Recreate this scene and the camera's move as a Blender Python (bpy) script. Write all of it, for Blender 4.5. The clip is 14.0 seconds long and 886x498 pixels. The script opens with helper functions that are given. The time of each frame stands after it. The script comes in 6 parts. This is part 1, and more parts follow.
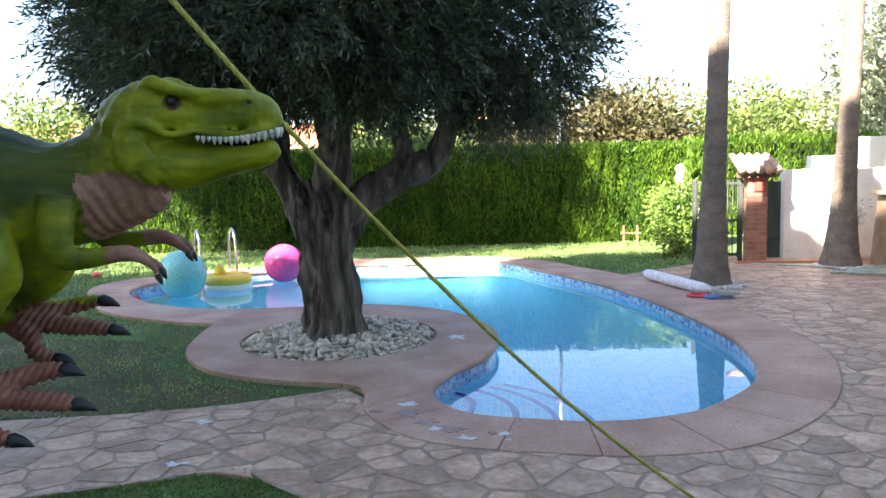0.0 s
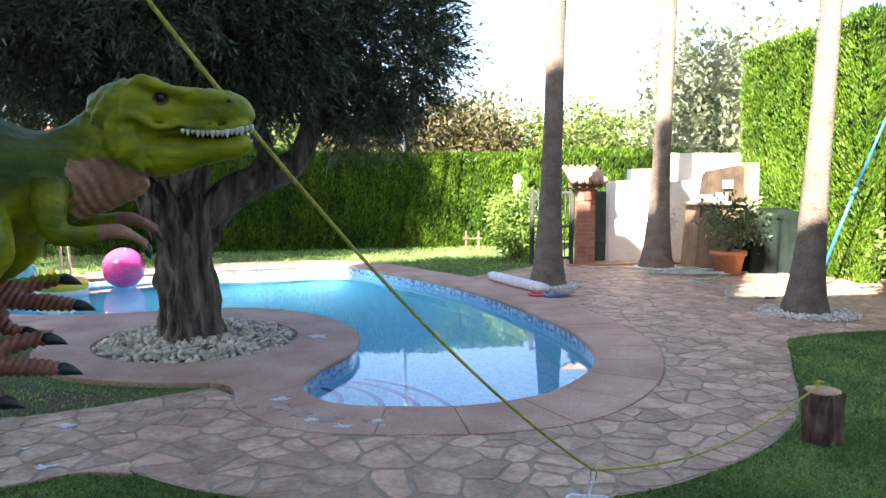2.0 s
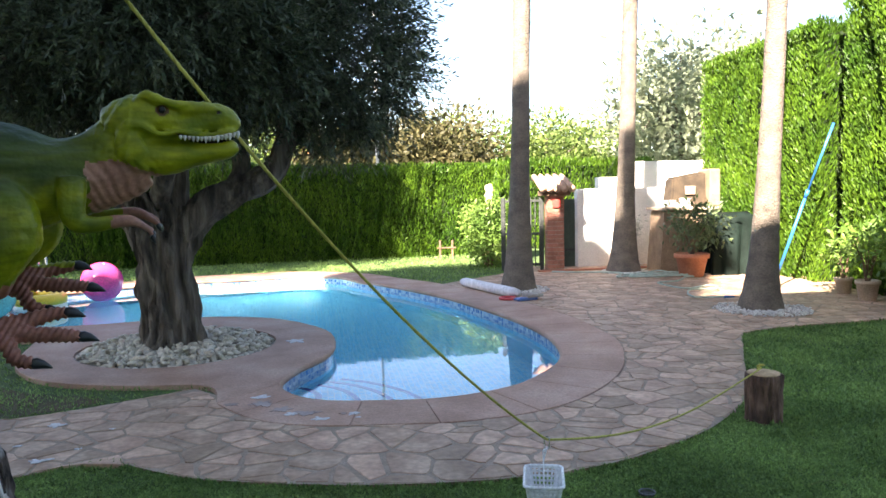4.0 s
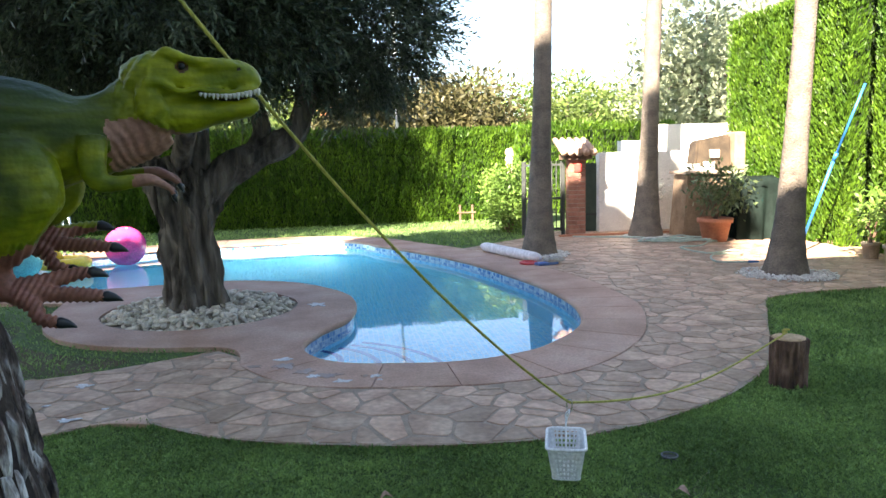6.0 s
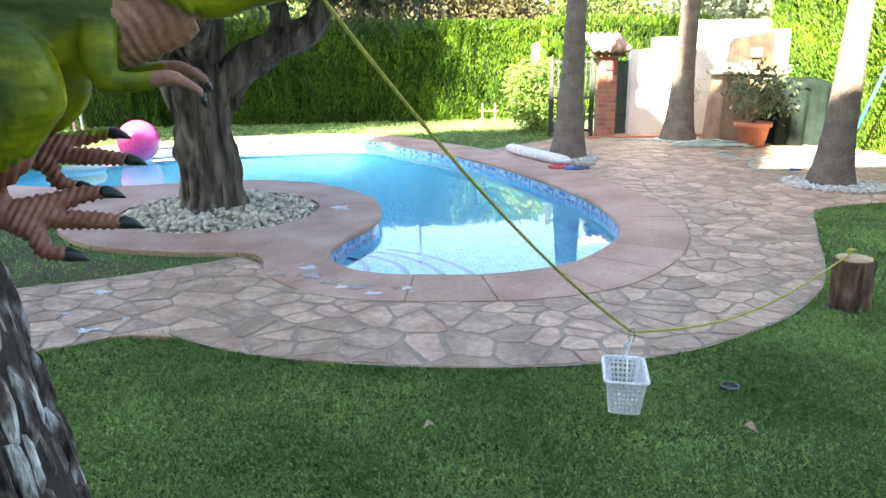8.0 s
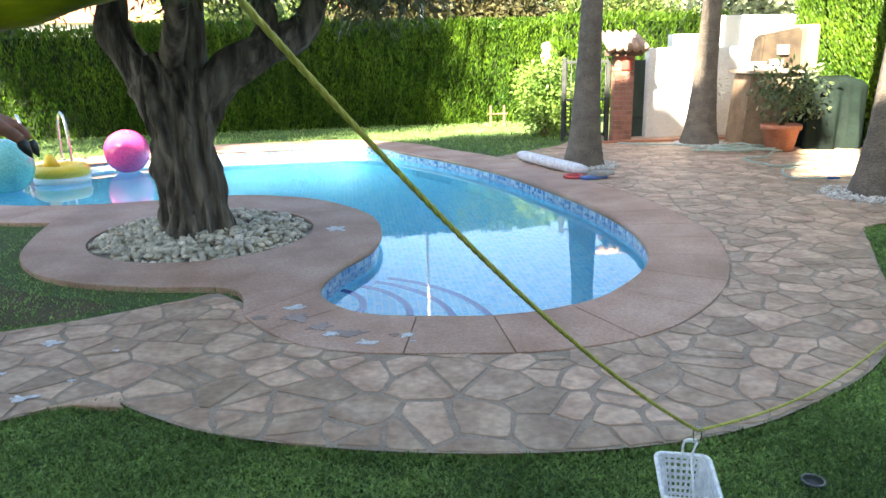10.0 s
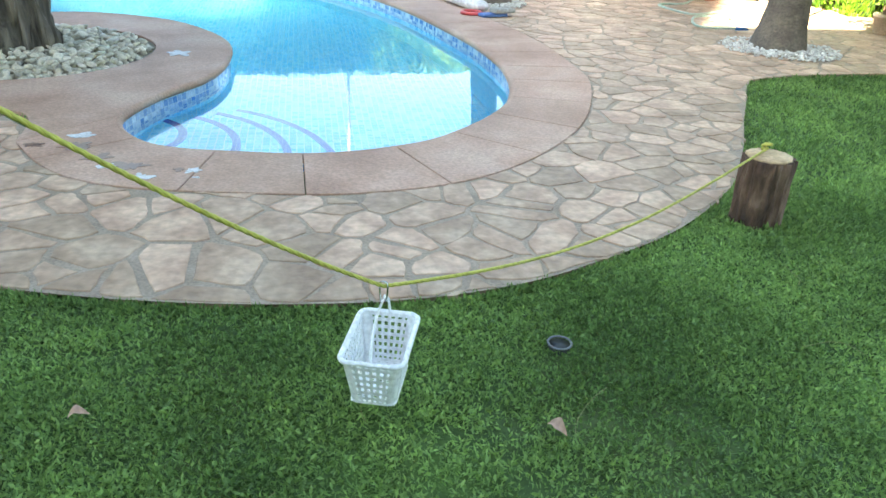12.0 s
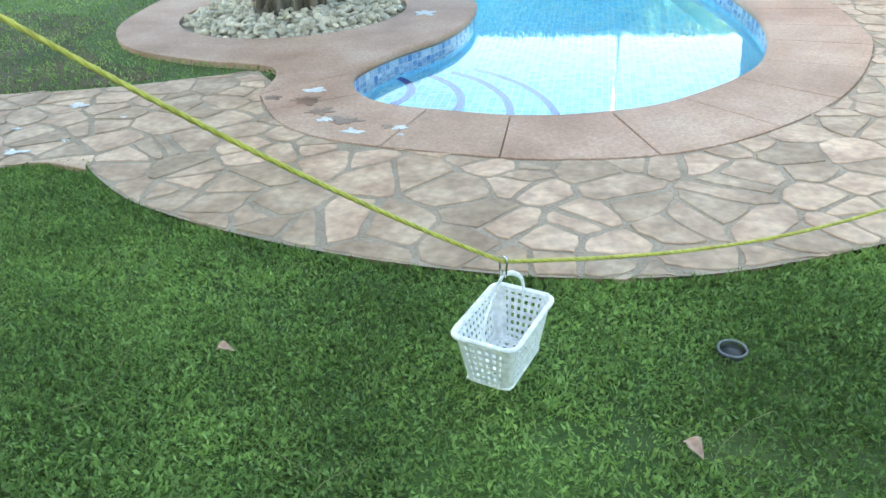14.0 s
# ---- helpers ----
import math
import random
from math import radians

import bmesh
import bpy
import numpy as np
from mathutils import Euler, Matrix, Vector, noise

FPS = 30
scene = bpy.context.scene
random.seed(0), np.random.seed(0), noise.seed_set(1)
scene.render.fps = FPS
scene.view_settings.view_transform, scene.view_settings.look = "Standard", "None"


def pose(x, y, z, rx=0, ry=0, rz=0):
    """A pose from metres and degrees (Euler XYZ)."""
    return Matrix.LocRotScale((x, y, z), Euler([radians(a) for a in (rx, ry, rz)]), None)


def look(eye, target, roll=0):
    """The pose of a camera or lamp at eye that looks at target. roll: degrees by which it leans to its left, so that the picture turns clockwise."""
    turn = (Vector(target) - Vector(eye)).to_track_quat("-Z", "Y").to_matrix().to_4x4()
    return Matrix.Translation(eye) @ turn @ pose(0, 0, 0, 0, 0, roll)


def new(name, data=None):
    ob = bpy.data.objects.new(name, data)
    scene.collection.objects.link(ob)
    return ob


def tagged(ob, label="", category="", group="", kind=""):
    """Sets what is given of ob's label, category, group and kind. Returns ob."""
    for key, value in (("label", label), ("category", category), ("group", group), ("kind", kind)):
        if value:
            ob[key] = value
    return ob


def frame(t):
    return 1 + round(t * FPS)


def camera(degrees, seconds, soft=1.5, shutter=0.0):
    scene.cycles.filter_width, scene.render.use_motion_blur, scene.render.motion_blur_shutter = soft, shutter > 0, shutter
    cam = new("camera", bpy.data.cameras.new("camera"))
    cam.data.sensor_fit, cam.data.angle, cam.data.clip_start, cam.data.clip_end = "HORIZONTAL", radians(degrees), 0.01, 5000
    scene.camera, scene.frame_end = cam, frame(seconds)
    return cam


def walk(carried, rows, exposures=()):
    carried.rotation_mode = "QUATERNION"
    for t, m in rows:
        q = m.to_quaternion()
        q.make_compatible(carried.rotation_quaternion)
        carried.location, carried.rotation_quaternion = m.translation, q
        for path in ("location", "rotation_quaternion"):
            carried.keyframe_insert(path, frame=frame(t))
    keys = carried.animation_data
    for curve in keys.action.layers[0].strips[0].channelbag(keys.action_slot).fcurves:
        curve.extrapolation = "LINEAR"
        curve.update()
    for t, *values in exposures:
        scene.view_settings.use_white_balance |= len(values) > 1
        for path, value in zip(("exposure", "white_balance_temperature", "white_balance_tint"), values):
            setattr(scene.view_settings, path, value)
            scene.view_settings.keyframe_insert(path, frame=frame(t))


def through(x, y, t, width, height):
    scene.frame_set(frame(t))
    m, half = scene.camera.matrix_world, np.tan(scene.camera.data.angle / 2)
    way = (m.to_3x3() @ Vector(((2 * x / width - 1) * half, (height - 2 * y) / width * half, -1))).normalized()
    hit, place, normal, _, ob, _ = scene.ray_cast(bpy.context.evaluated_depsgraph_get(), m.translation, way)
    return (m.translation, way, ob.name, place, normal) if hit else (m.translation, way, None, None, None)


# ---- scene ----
cam = camera(61.8, 14.0)
PATH = [
    (0, (0.166, -0.079, 1.442), (0.018, 1.906, 1.244), -1.4),
    (0.5, (0.178, -0.115, 1.457), (-0.068, 1.866, 1.337), -2.9),
    (1, (0.149, -0.115, 1.43), (-0.083, 1.87, 1.346), -1.9),
    (1.5, (0.063, -0.242, 1.446), (0.134, 1.752, 1.307), -0.7),
    (2, (-0.051, -0.351, 1.417), (0.239, 1.62, 1.233), -0.2),
    (2.5, (-0.032, -0.548, 1.389), (0.348, 1.41, 1.243), -1.1),
    (5, (-0.063, -0.675, 1.367), (0.261, 1.292, 1.202), -1.2),
    (5.5, (-0.065, -0.663, 1.361), (0.247, 1.303, 1.171), -1.2),
    (6, (-0.056, -0.636, 1.356), (0.241, 1.327, 1.114), -1.3),
    (6.5, (-0.026, -0.615, 1.357), (0.257, 1.339, 1.04), -1.5),
    (7, (-0.03, -0.589, 1.348), (0.217, 1.353, 0.938), -1.2),
    (7.5, (-0.082, -0.458, 1.357), (0.142, 1.463, 0.849), 0.0),
    (8, (-0.153, -0.293, 1.364), (0.1, 1.624, 0.852), -0.4),
    (8.2, (-0.182, -0.252, 1.368), (0.075, 1.656, 0.827), -0.4),
    (10.3, (0.03, 0.411, 1.4), (0.256, 2.331, 0.887), -1.2),
    (10.5, (0.101, 0.401, 1.368), (0.355, 2.313, 0.838), -2.1),
    (11, (0.34, 0.374, 1.306), (0.657, 2.236, 0.649), -1.9),
    (11.5, (0.563, 0.443, 1.261), (0.863, 2.255, 0.468), -2.0),
    (12, (0.705, 0.626, 1.228), (1.049, 2.384, 0.338), 2.8),
    (12.5, (0.88, 0.699, 1.199), (0.969, 2.442, 0.223), 1.6),
    (13, (0.98, 0.711, 1.202), (0.845, 2.435, 0.198), 4.3),
    (13.5, (1.013, 0.737, 1.197), (0.727, 2.439, 0.186), -0.7),
    (14, (1.02, 0.763, 1.179), (0.662, 2.471, 0.203), -2.5),
]
EXPOSURES = [(0, 3.6, 6400, 18), (2.5, 3.45, 6500, 18), (5, 3.4, 6600, 16), (6.5, 3.6, 6600, 14), (7.5, 4.1, 6700, 13), (8, 4.25, 6700, 13), (10.5, 3.8, 6800, 7), (11.5, 4.15, 6900, 2), (12.5, 4.8, 7300, 2), (14, 4.8, 7400, 2)]
walk(cam, [(t, look(e, g, r)) for t, e, g, r in PATH], EXPOSURES)

# ---- world, sun ----
world = bpy.data.worlds.new("world")
scene.world = world
world.use_nodes = True
wn = world.node_tree
sky = wn.nodes.new("ShaderNodeTexSky")
sky.sky_type, sky.sun_disc = "NISHITA", False
SUN_TO = Vector((0.55, 0.83, -0.70)).normalized()
sky.sun_elevation = math.asin(-SUN_TO.z)
sky.sun_rotation = math.atan2(-SUN_TO.x, -SUN_TO.y)
sky.dust_density, sky.air_density, sky.ozone_density = 1.5, 1.0, 1.0
background = wn.nodes["Background"]
background.inputs[1].default_value = 0.045
wn.links.new(sky.outputs[0], background.inputs[0])
sun_data = bpy.data.lights.new("sun", "SUN")
sun_data.energy, sun_data.angle, sun_data.color = 4.0, radians(0.6), (1.0, 0.9, 0.74)
sun = new("sun", sun_data)
sun.matrix_world = look((-8, -22, 14), Vector((-8, -22, 14)) + SUN_TO)


# ---- materials ----
def mat(name, c1, c2, scale=6.0, rough=0.8, bump=0.3, fine=70.0, rnd=0.0, metal=0.0, stretch=(1, 1, 1), c3=None, spec=0.5, dist=0.01, coat=0.0):
    """A surface with two colours blotched at one scale, grained and bumped at a finer one."""
    m = bpy.data.materials.new(name)
    m.use_nodes = True
    nt = m.node_tree
    N, L = nt.nodes, nt.links
    bs = N["Principled BSDF"]
    tc = N.new("ShaderNodeTexCoord")
    mp = N.new("ShaderNodeMapping")
    mp.inputs["Scale"].default_value = stretch
    L.new(tc.outputs["Object"], mp.inputs["Vector"])
    n1, n2 = N.new("ShaderNodeTexNoise"), N.new("ShaderNodeTexNoise")
    for n, s, d in ((n1, scale, 4.0), (n2, fine, 3.0)):
        n.inputs["Scale"].default_value, n.inputs["Detail"].default_value = s, d
        L.new(mp.outputs[0], n.inputs["Vector"])
    ramp = N.new("ShaderNodeValToRGB")
    ramp.color_ramp.elements[0].position, ramp.color_ramp.elements[1].position = 0.34, 0.66
    ramp.color_ramp.elements[0].color, ramp.color_ramp.elements[1].color = (*c1, 1), (*c2, 1)
    if c3:
        ramp.color_ramp.elements.new(0.5).color = (*c3, 1)
    L.new(n1.outputs["Fac"], ramp.inputs[0])
    grain = N.new("ShaderNodeMapRange")
    grain.inputs["From Min"].default_value, grain.inputs["From Max"].default_value = 0.3, 0.7
    grain.inputs["To Min"].default_value, grain.inputs["To Max"].default_value = 0.78, 1.16
    L.new(n2.outputs["Fac"], grain.inputs["Value"])
    hsv = N.new("ShaderNodeHueSaturation")
    L.new(ramp.outputs[0], hsv.inputs["Color"])
    if rnd:
        info = N.new("ShaderNodeObjectInfo")
        geo = N.new("ShaderNodeNewGeometry")
        add = N.new("ShaderNodeMath")
        add.operation = "ADD"
        L.new(info.outputs["Random"], add.inputs[0])
        L.new(geo.outputs["Random Per Island"], add.inputs[1])
        fr = N.new("ShaderNodeMath")
        fr.operation = "FRACT"
        L.new(add.outputs[0], fr.inputs[0])
        vary = N.new("ShaderNodeMapRange")
        vary.inputs["To Min"].default_value, vary.inputs["To Max"].default_value = 1 - rnd, 1 + rnd
        L.new(fr.outputs[0], vary.inputs["Value"])
        mul = N.new("ShaderNodeMath")
        mul.operation = "MULTIPLY"
        L.new(vary.outputs[0], mul.inputs[0])
        L.new(grain.outputs[0], mul.inputs[1])
        L.new(mul.outputs[0], hsv.inputs["Value"])
        hue = N.new("ShaderNodeMapRange")
        hue.inputs["To Min"].default_value, hue.inputs["To Max"].default_value = 0.5 + rnd * 0.018, 0.5 - rnd * 0.018
        L.new(fr.outputs[0], hue.inputs["Value"])
        L.new(hue.outputs[0], hsv.inputs["Hue"])
    else:
        L.new(grain.outputs[0], hsv.inputs["Value"])
    L.new(hsv.outputs[0], bs.inputs["Base Color"])
    bs.inputs["Roughness"].default_value = rough
    bs.inputs["Metallic"].default_value = metal
    bs.inputs["Specular IOR Level"].default_value = spec
    bs.inputs["Coat Weight"].default_value = coat
    if bump:
        bp = N.new("ShaderNodeBump")
        bp.inputs["Strength"].default_value, bp.inputs["Distance"].default_value = bump, dist
        L.new(n2.outputs["Fac"], bp.inputs["Height"])
        L.new(bp.outputs[0], bs.inputs["Normal"])
    return m


def leaf_mat(name, c1, c2, rnd=0.35, through=0.35, rough=0.5):
    """Leaves: each its own shade, some light passing through."""
    m = mat(name, c1, c2, scale=1.5, rough=rough, bump=0.0, fine=30, rnd=rnd, spec=0.3)
    N, L = m.node_tree.nodes, m.node_tree.links
    bs = N["Principled BSDF"]
    tr, mx = N.new("ShaderNodeBsdfTranslucent"), N.new("ShaderNodeMixShader")
    mx.inputs[0].default_value = through
    L.new(bs.inputs["Base Color"].links[0].from_socket, tr.inputs["Color"])
    L.new(bs.outputs[0], mx.inputs[1])
    L.new(tr.outputs[0], mx.inputs[2])
    L.new(mx.outputs[0], N["Material Output"].inputs["Surface"])
    return m


def mosaic_mat(name, a, b, grout, size=0.025, bias=0.0):
    """Small glass tiles of two mixed colours with pale joints."""
    m = mat(name, a, b, scale=3, rough=0.15, bump=0.0)
    N, L = m.node_tree.nodes, m.node_tree.links
    br = N.new("ShaderNodeTexBrick")
    br.offset = 0.0
    br.inputs["Color1"].default_value, br.inputs["Color2"].default_value, br.inputs["Mortar"].default_value = (*a, 1), (*b, 1), (*grout, 1)
    br.inputs["Scale"].default_value = 1.0
    br.inputs["Brick Width"].default_value = br.inputs["Row Height"].default_value = size
    br.inputs["Mortar Size"].default_value, br.inputs["Bias"].default_value = size * 0.06, bias
    uv = N.new("ShaderNodeUVMap")
    L.new(uv.outputs[0], br.inputs["Vector"])
    hsv = [n for n in N if n.bl_idname == "ShaderNodeHueSaturation"][0]
    L.new(br.outputs["Color"], hsv.inputs["Color"])
    return m


M_LAWN = mat("lawn_soil", (0.08, 0.115, 0.035), (0.105, 0.175, 0.045), 1.6, 0.95, 0.6, 60, c3=(0.06, 0.105, 0.028))
M_BLADE = leaf_mat("grass_blade", (0.135, 0.23, 0.066), (0.285, 0.43, 0.13), 0.38, 0.38)
M_DRY = mat("bare_lawn", (0.105, 0.078, 0.04), (0.045, 0.06, 0.018), 2.0, 0.95, 0.5, 60)
M_STONE = mat("paving_stone", (0.355, 0.225, 0.15), (0.55, 0.39, 0.275), 5.0, 0.62, 0.45, 26, rnd=0.22, c3=(0.45, 0.30, 0.205))
M_MORTAR = mat("mortar", (0.285, 0.22, 0.165), (0.385, 0.305, 0.235), 7.0, 0.95, 0.5, 90)
M_COPING = mat("terracotta_concrete", (0.36, 0.205, 0.14), (0.52, 0.345, 0.26), 1.8, 0.65, 0.25, 70, rnd=0.05, c3=(0.45, 0.275, 0.195))
M_PEBBLE = mat("pebble", (0.52, 0.46, 0.36), (0.69, 0.63, 0.52), 9, 0.6, 0.1, 80, rnd=0.25)
M_BED = mat("gravel_bed", (0.22, 0.19, 0.15), (0.32, 0.28, 0.23), 30, 0.95, 0.6, 90)
M_POOL = mosaic_mat("pool_mosaic", (0.12, 0.64, 0.92), (0.34, 0.79, 0.95), (0.50, 0.82, 0.92), 0.05)
M_BAND = mosaic_mat("waterline_mosaic", (0.06, 0.20, 0.50), (0.60, 0.72, 0.80), (0.5, 0.6, 0.68), 0.045)
M_NAVY = mosaic_mat("step_edge_tile", (0.015, 0.05, 0.30), (0.02, 0.07, 0.36), (0.08, 0.16, 0.4), 0.025)
M_BARK_OLIVE = mat("olive_bark", (0.045, 0.036, 0.028), (0.25, 0.21, 0.168), 12, 0.95, 1.0, 26, stretch=(1, 1, 0.16), dist=0.06, c3=(0.13, 0.108, 0.085))
M_BARK_PALM = mat("palm_bark", (0.12, 0.10, 0.08), (0.20, 0.165, 0.13), 5, 0.95, 0.8, 42, stretch=(1.0, 1.0, 1.3), dist=0.025)
M_BARK_PINE = mat("pine_bark_plate", (0.022, 0.016, 0.014), (0.52, 0.50, 0.48), 30, 0.95, 1.0, 60, stretch=(1, 1, 0.35), rnd=0.4, c3=(0.14, 0.105, 0.09), dist=0.02)
M_BARK_DARK = mat("pine_bark_crack", (0.03, 0.022, 0.018), (0.06, 0.042, 0.032), 9, 1.0, 0.8, 40)
M_OLIVE_LEAF = leaf_mat("olive_leaf", (0.04, 0.062, 0.03), (0.115, 0.145, 0.085), 0.6, 0.2, 0.34)
M_HEDGE = leaf_mat("cypress_leaf", (0.036, 0.092, 0.007), (0.09, 0.175, 0.012), 0.45, 0.3)
M_HEDGE_SHADE = mat("cypress_inner_shade", (0.008, 0.018, 0.005), (0.02, 0.038, 0.009), 3, 1.0, 0.5, 30)
M_BUSH = leaf_mat("shrub_leaf", (0.09, 0.17, 0.03), (0.19, 0.30, 0.06), 0.35, 0.3)
M_TREE_A = leaf_mat("tree_leaf", (0.08, 0.14, 0.03), (0.17, 0.22, 0.06), 0.4, 0.35)
M_TREE_B = leaf_mat("autumn_leaf", (0.05, 0.052, 0.02), (0.11, 0.098, 0.042), 0.4, 0.35)
M_TREE_C = leaf_mat("pale_leaf", (0.22, 0.26, 0.16), (0.36, 0.39, 0.26), 0.3, 0.35)
M_WOOD = mat("brown_wood", (0.11, 0.065, 0.04), (0.2, 0.12, 0.075), 9, 0.8, 0.5, 60, stretch=(1, 1, 0.2))
M_WHITE = mat("white_render", (0.74, 0.72, 0.68), (0.82, 0.80, 0.76), 3, 0.9, 0.2, 90)
M_STEEL = mat("polished_steel", (0.62, 0.62, 0.63), (0.7, 0.7, 0.7), 3, 0.15, 0.0, 50, metal=1.0)
M_TERRA = mat("terracotta", (0.36, 0.13, 0.07), (0.45, 0.19, 0.10), 6, 0.8, 0.2, 60, rnd=0.1)
M_BRICK = mat("red_brick", (0.26, 0.11, 0.075), (0.36, 0.17, 0.115), 12, 0.9, 0.4, 90, rnd=0.2)


# ---- builders ----
def link_mesh(name, verts, faces, material, parent=None, smooth=False, label=""):
    me = bpy.data.meshes.new(name)
    me.from_pydata([tuple(v) for v in verts], [], [tuple(f) for f in faces])
    me.update()
    for m in (material if isinstance(material, (list, tuple)) else [material]):
        me.materials.append(m)
    if smooth:
        me.polygons.foreach_set("use_smooth", [True] * len(me.polygons))
    ob = new(name, me)
    ob.parent = parent
    if label:
        ob["label"] = label
    return ob


def part(name, bm, material, parent=None, label="", smooth=False):
    """Links a bmesh as one mesh object under a thing or under a part."""
    me = bpy.data.meshes.new(name)
    if smooth:
        for f in bm.faces:
            f.smooth = True
    bm.to_mesh(me)
    bm.free()
    me.materials.append(material)
    ob = new(name, me)
    ob.parent = parent
    if label:
        ob["label"] = label
    return ob


def empty(name, x, y, z=0.0, rz=0.0):
    ob = new(name)
    ob.matrix_world = pose(x, y, z, 0, 0, rz)
    ob.empty_display_size = 0.1
    return ob


def box(bm, x0, y0, z0, x1, y1, z1, bevel=0.0):
    r = bmesh.ops.create_cube(bm, size=1.0, matrix=Matrix.LocRotScale(((x0 + x1) / 2, (y0 + y1) / 2, (z0 + z1) / 2), None, (x1 - x0, y1 - y0, z1 - z0)))
    if bevel:
        edges = {e for v in r["verts"] for e in v.link_edges}
        bmesh.ops.bevel(bm, geom=list(edges), offset=bevel, segments=2, affect="EDGES", profile=0.6)
    return bm


def box_part(name, dims, material, parent=None, bevel=0.006, label=""):
    return part(name, box(bmesh.new(), *dims, bevel=bevel), material, parent, label)


def tube_data(points, radii, n=10, rough=0.0, seed=0, flat=1.0, closed_ends=True, waves=5):
    """Verts and faces of a tube along points; rough makes it knotty."""
    pts = [Vector(p) for p in points]
    verts, faces = [], []
    side = None
    for i, p in enumerate(pts):
        d = (pts[min(i + 1, len(pts) - 1)] - pts[max(i - 1, 0)]).normalized()
        if side is None:
            side = d.orthogonal().normalized() if abs(d.z) < 0.9 else Vector((1, 0, 0))
        side = (side - d * side.dot(d)).normalized()
        up = d.cross(side)
        for k in range(n):
            a = 2 * math.pi * k / n
            r = radii[i]
            if rough:
                r *= 1 + rough * noise.noise(Vector((math.cos(a) * waves * 0.35 + seed, math.sin(a) * waves * 0.35, i * 0.09)))
                r *= 1 + rough * 0.28 * math.sin(a * waves + i * 0.12 + seed + 1.5 * noise.noise(Vector((i * 0.1, seed, a))))
                r *= 1 + rough * 0.30 * noise.noise(Vector((math.cos(a) * waves * 0.9 + seed, math.sin(a) * waves * 0.9, i * 0.22)))
            verts.append(p + side * math.cos(a) * r + up * math.sin(a) * r * flat)
    for i in range(len(pts) - 1):
        for k in range(n):
            j = (k + 1) % n
            faces.append((i * n + k, i * n + j, i * n + n + j, i * n + n + k))
    if closed_ends:
        faces.append(tuple(range(n - 1, -1, -1)))
        faces.append(tuple((len(pts) - 1) * n + k for k in range(n)))
    return verts, faces


def tube(name, points, radii, material, parent=None, n=10, rough=0.0, seed=0, label="", **kw):
    if not isinstance(radii, (list, tuple)):
        radii = [radii] * len(points)
    v, f = tube_data(points, radii, n, rough, seed, **kw)
    return link_mesh(name, v, f, material, parent, True, label)


def smooth_line(points, per=6, closed=False):
    """A curve through control points (Catmull-Rom)."""
    p = [Vector(q) for q in points]
    n = len(p)
    out = []
    for i in range(n if closed else n - 1):
        a, b, c, d = (p[(i - 1) % n], p[i], p[(i + 1) % n], p[(i + 2) % n]) if closed else (p[max(i - 1, 0)], p[i], p[i + 1], p[min(i + 2, n - 1)])
        for k in range(per):
            t = k / per
            out.append(0.5 * ((2 * b) + (c - a) * t + (2 * a - 5 * b + 4 * c - d) * t * t + (3 * b - a - 3 * c + d) * t ** 3))
    if not closed:
        out.append(p[-1])
    return out


def even(points, step, closed=True):
    """The same line with points an even step apart."""
    pts = list(points) + ([points[0]] if closed else [])
    lens = [0.0]
    for a, b in zip(pts, pts[1:]):
        lens.append(lens[-1] + (b - a).length)
    count = max(3, round(lens[-1] / step))
    xs = np.linspace(0, lens[-1], count + 1)
    if closed:
        xs = xs[:-1]
    cols = [np.interp(xs, lens, [q[k] for q in pts]) for k in range(len(pts[0]))]
    return [Vector(q) for q in zip(*cols)]


def area2(poly):
    return sum(a[0] * b[1] - b[0] * a[1] for a, b in zip(poly, list(poly[1:]) + [poly[0]])) / 2


def inset(poly, d):
    """The polygon (counter-clockwise) moved inwards by d."""
    out, n = [], len(poly)
    for i in range(n):
        a, b, c = Vector(poly[i - 1][:2]), Vector(poly[i][:2]), Vector(poly[(i + 1) % n][:2])
        e, f = (b - a), (c - b)
        if e.length < 1e-7 or f.length < 1e-7:
            out.append(b.copy())
            continue
        n1, n2 = Vector((-e.y, e.x)).normalized(), Vector((-f.y, f.x)).normalized()
        m = n1 + n2
        m = m.normalized() if m.length > 1e-4 else n1
        out.append(b + m * d / max(0.45, m.dot(n1)))
    return out


def inside(p, poly):
    x, y, hit = p[0], p[1], False
    for a, b in zip(poly, list(poly[1:]) + [poly[0]]):
        if (a[1] > y) != (b[1] > y) and x < (b[0] - a[0]) * (y - a[1]) / (b[1] - a[1]) + a[0]:
            hit = not hit
    return hit


def inside_many(P, poly):
    """The same for an array of points."""
    x, y = P[:, 0], P[:, 1]
    hit = np.zeros(len(P), bool)
    for a, b in zip(poly, list(poly[1:]) + [poly[0]]):
        if a[1] != b[1]:
            hit ^= ((a[1] > y) != (b[1] > y)) & (x < (b[0] - a[0]) * (y - a[1]) / (b[1] - a[1]) + a[0])
    return hit


def fill(loops, z):
    """Triangles between an outer loop and holes."""
    from mathutils.geometry import tessellate_polygon
    flat = [[Vector((q[0], q[1], 0)) for q in lp] for lp in loops]
    tris = tessellate_polygon(flat)
    verts = [Vector((q.x, q.y, z)) for lp in flat for q in lp]
    out = []
    for t in tris:
        a, b, c = (verts[i] for i in t)
        out.append(tuple(t) if (b - a).cross(c - a).z > 0 else (t[0], t[2], t[1]))
    return verts, out


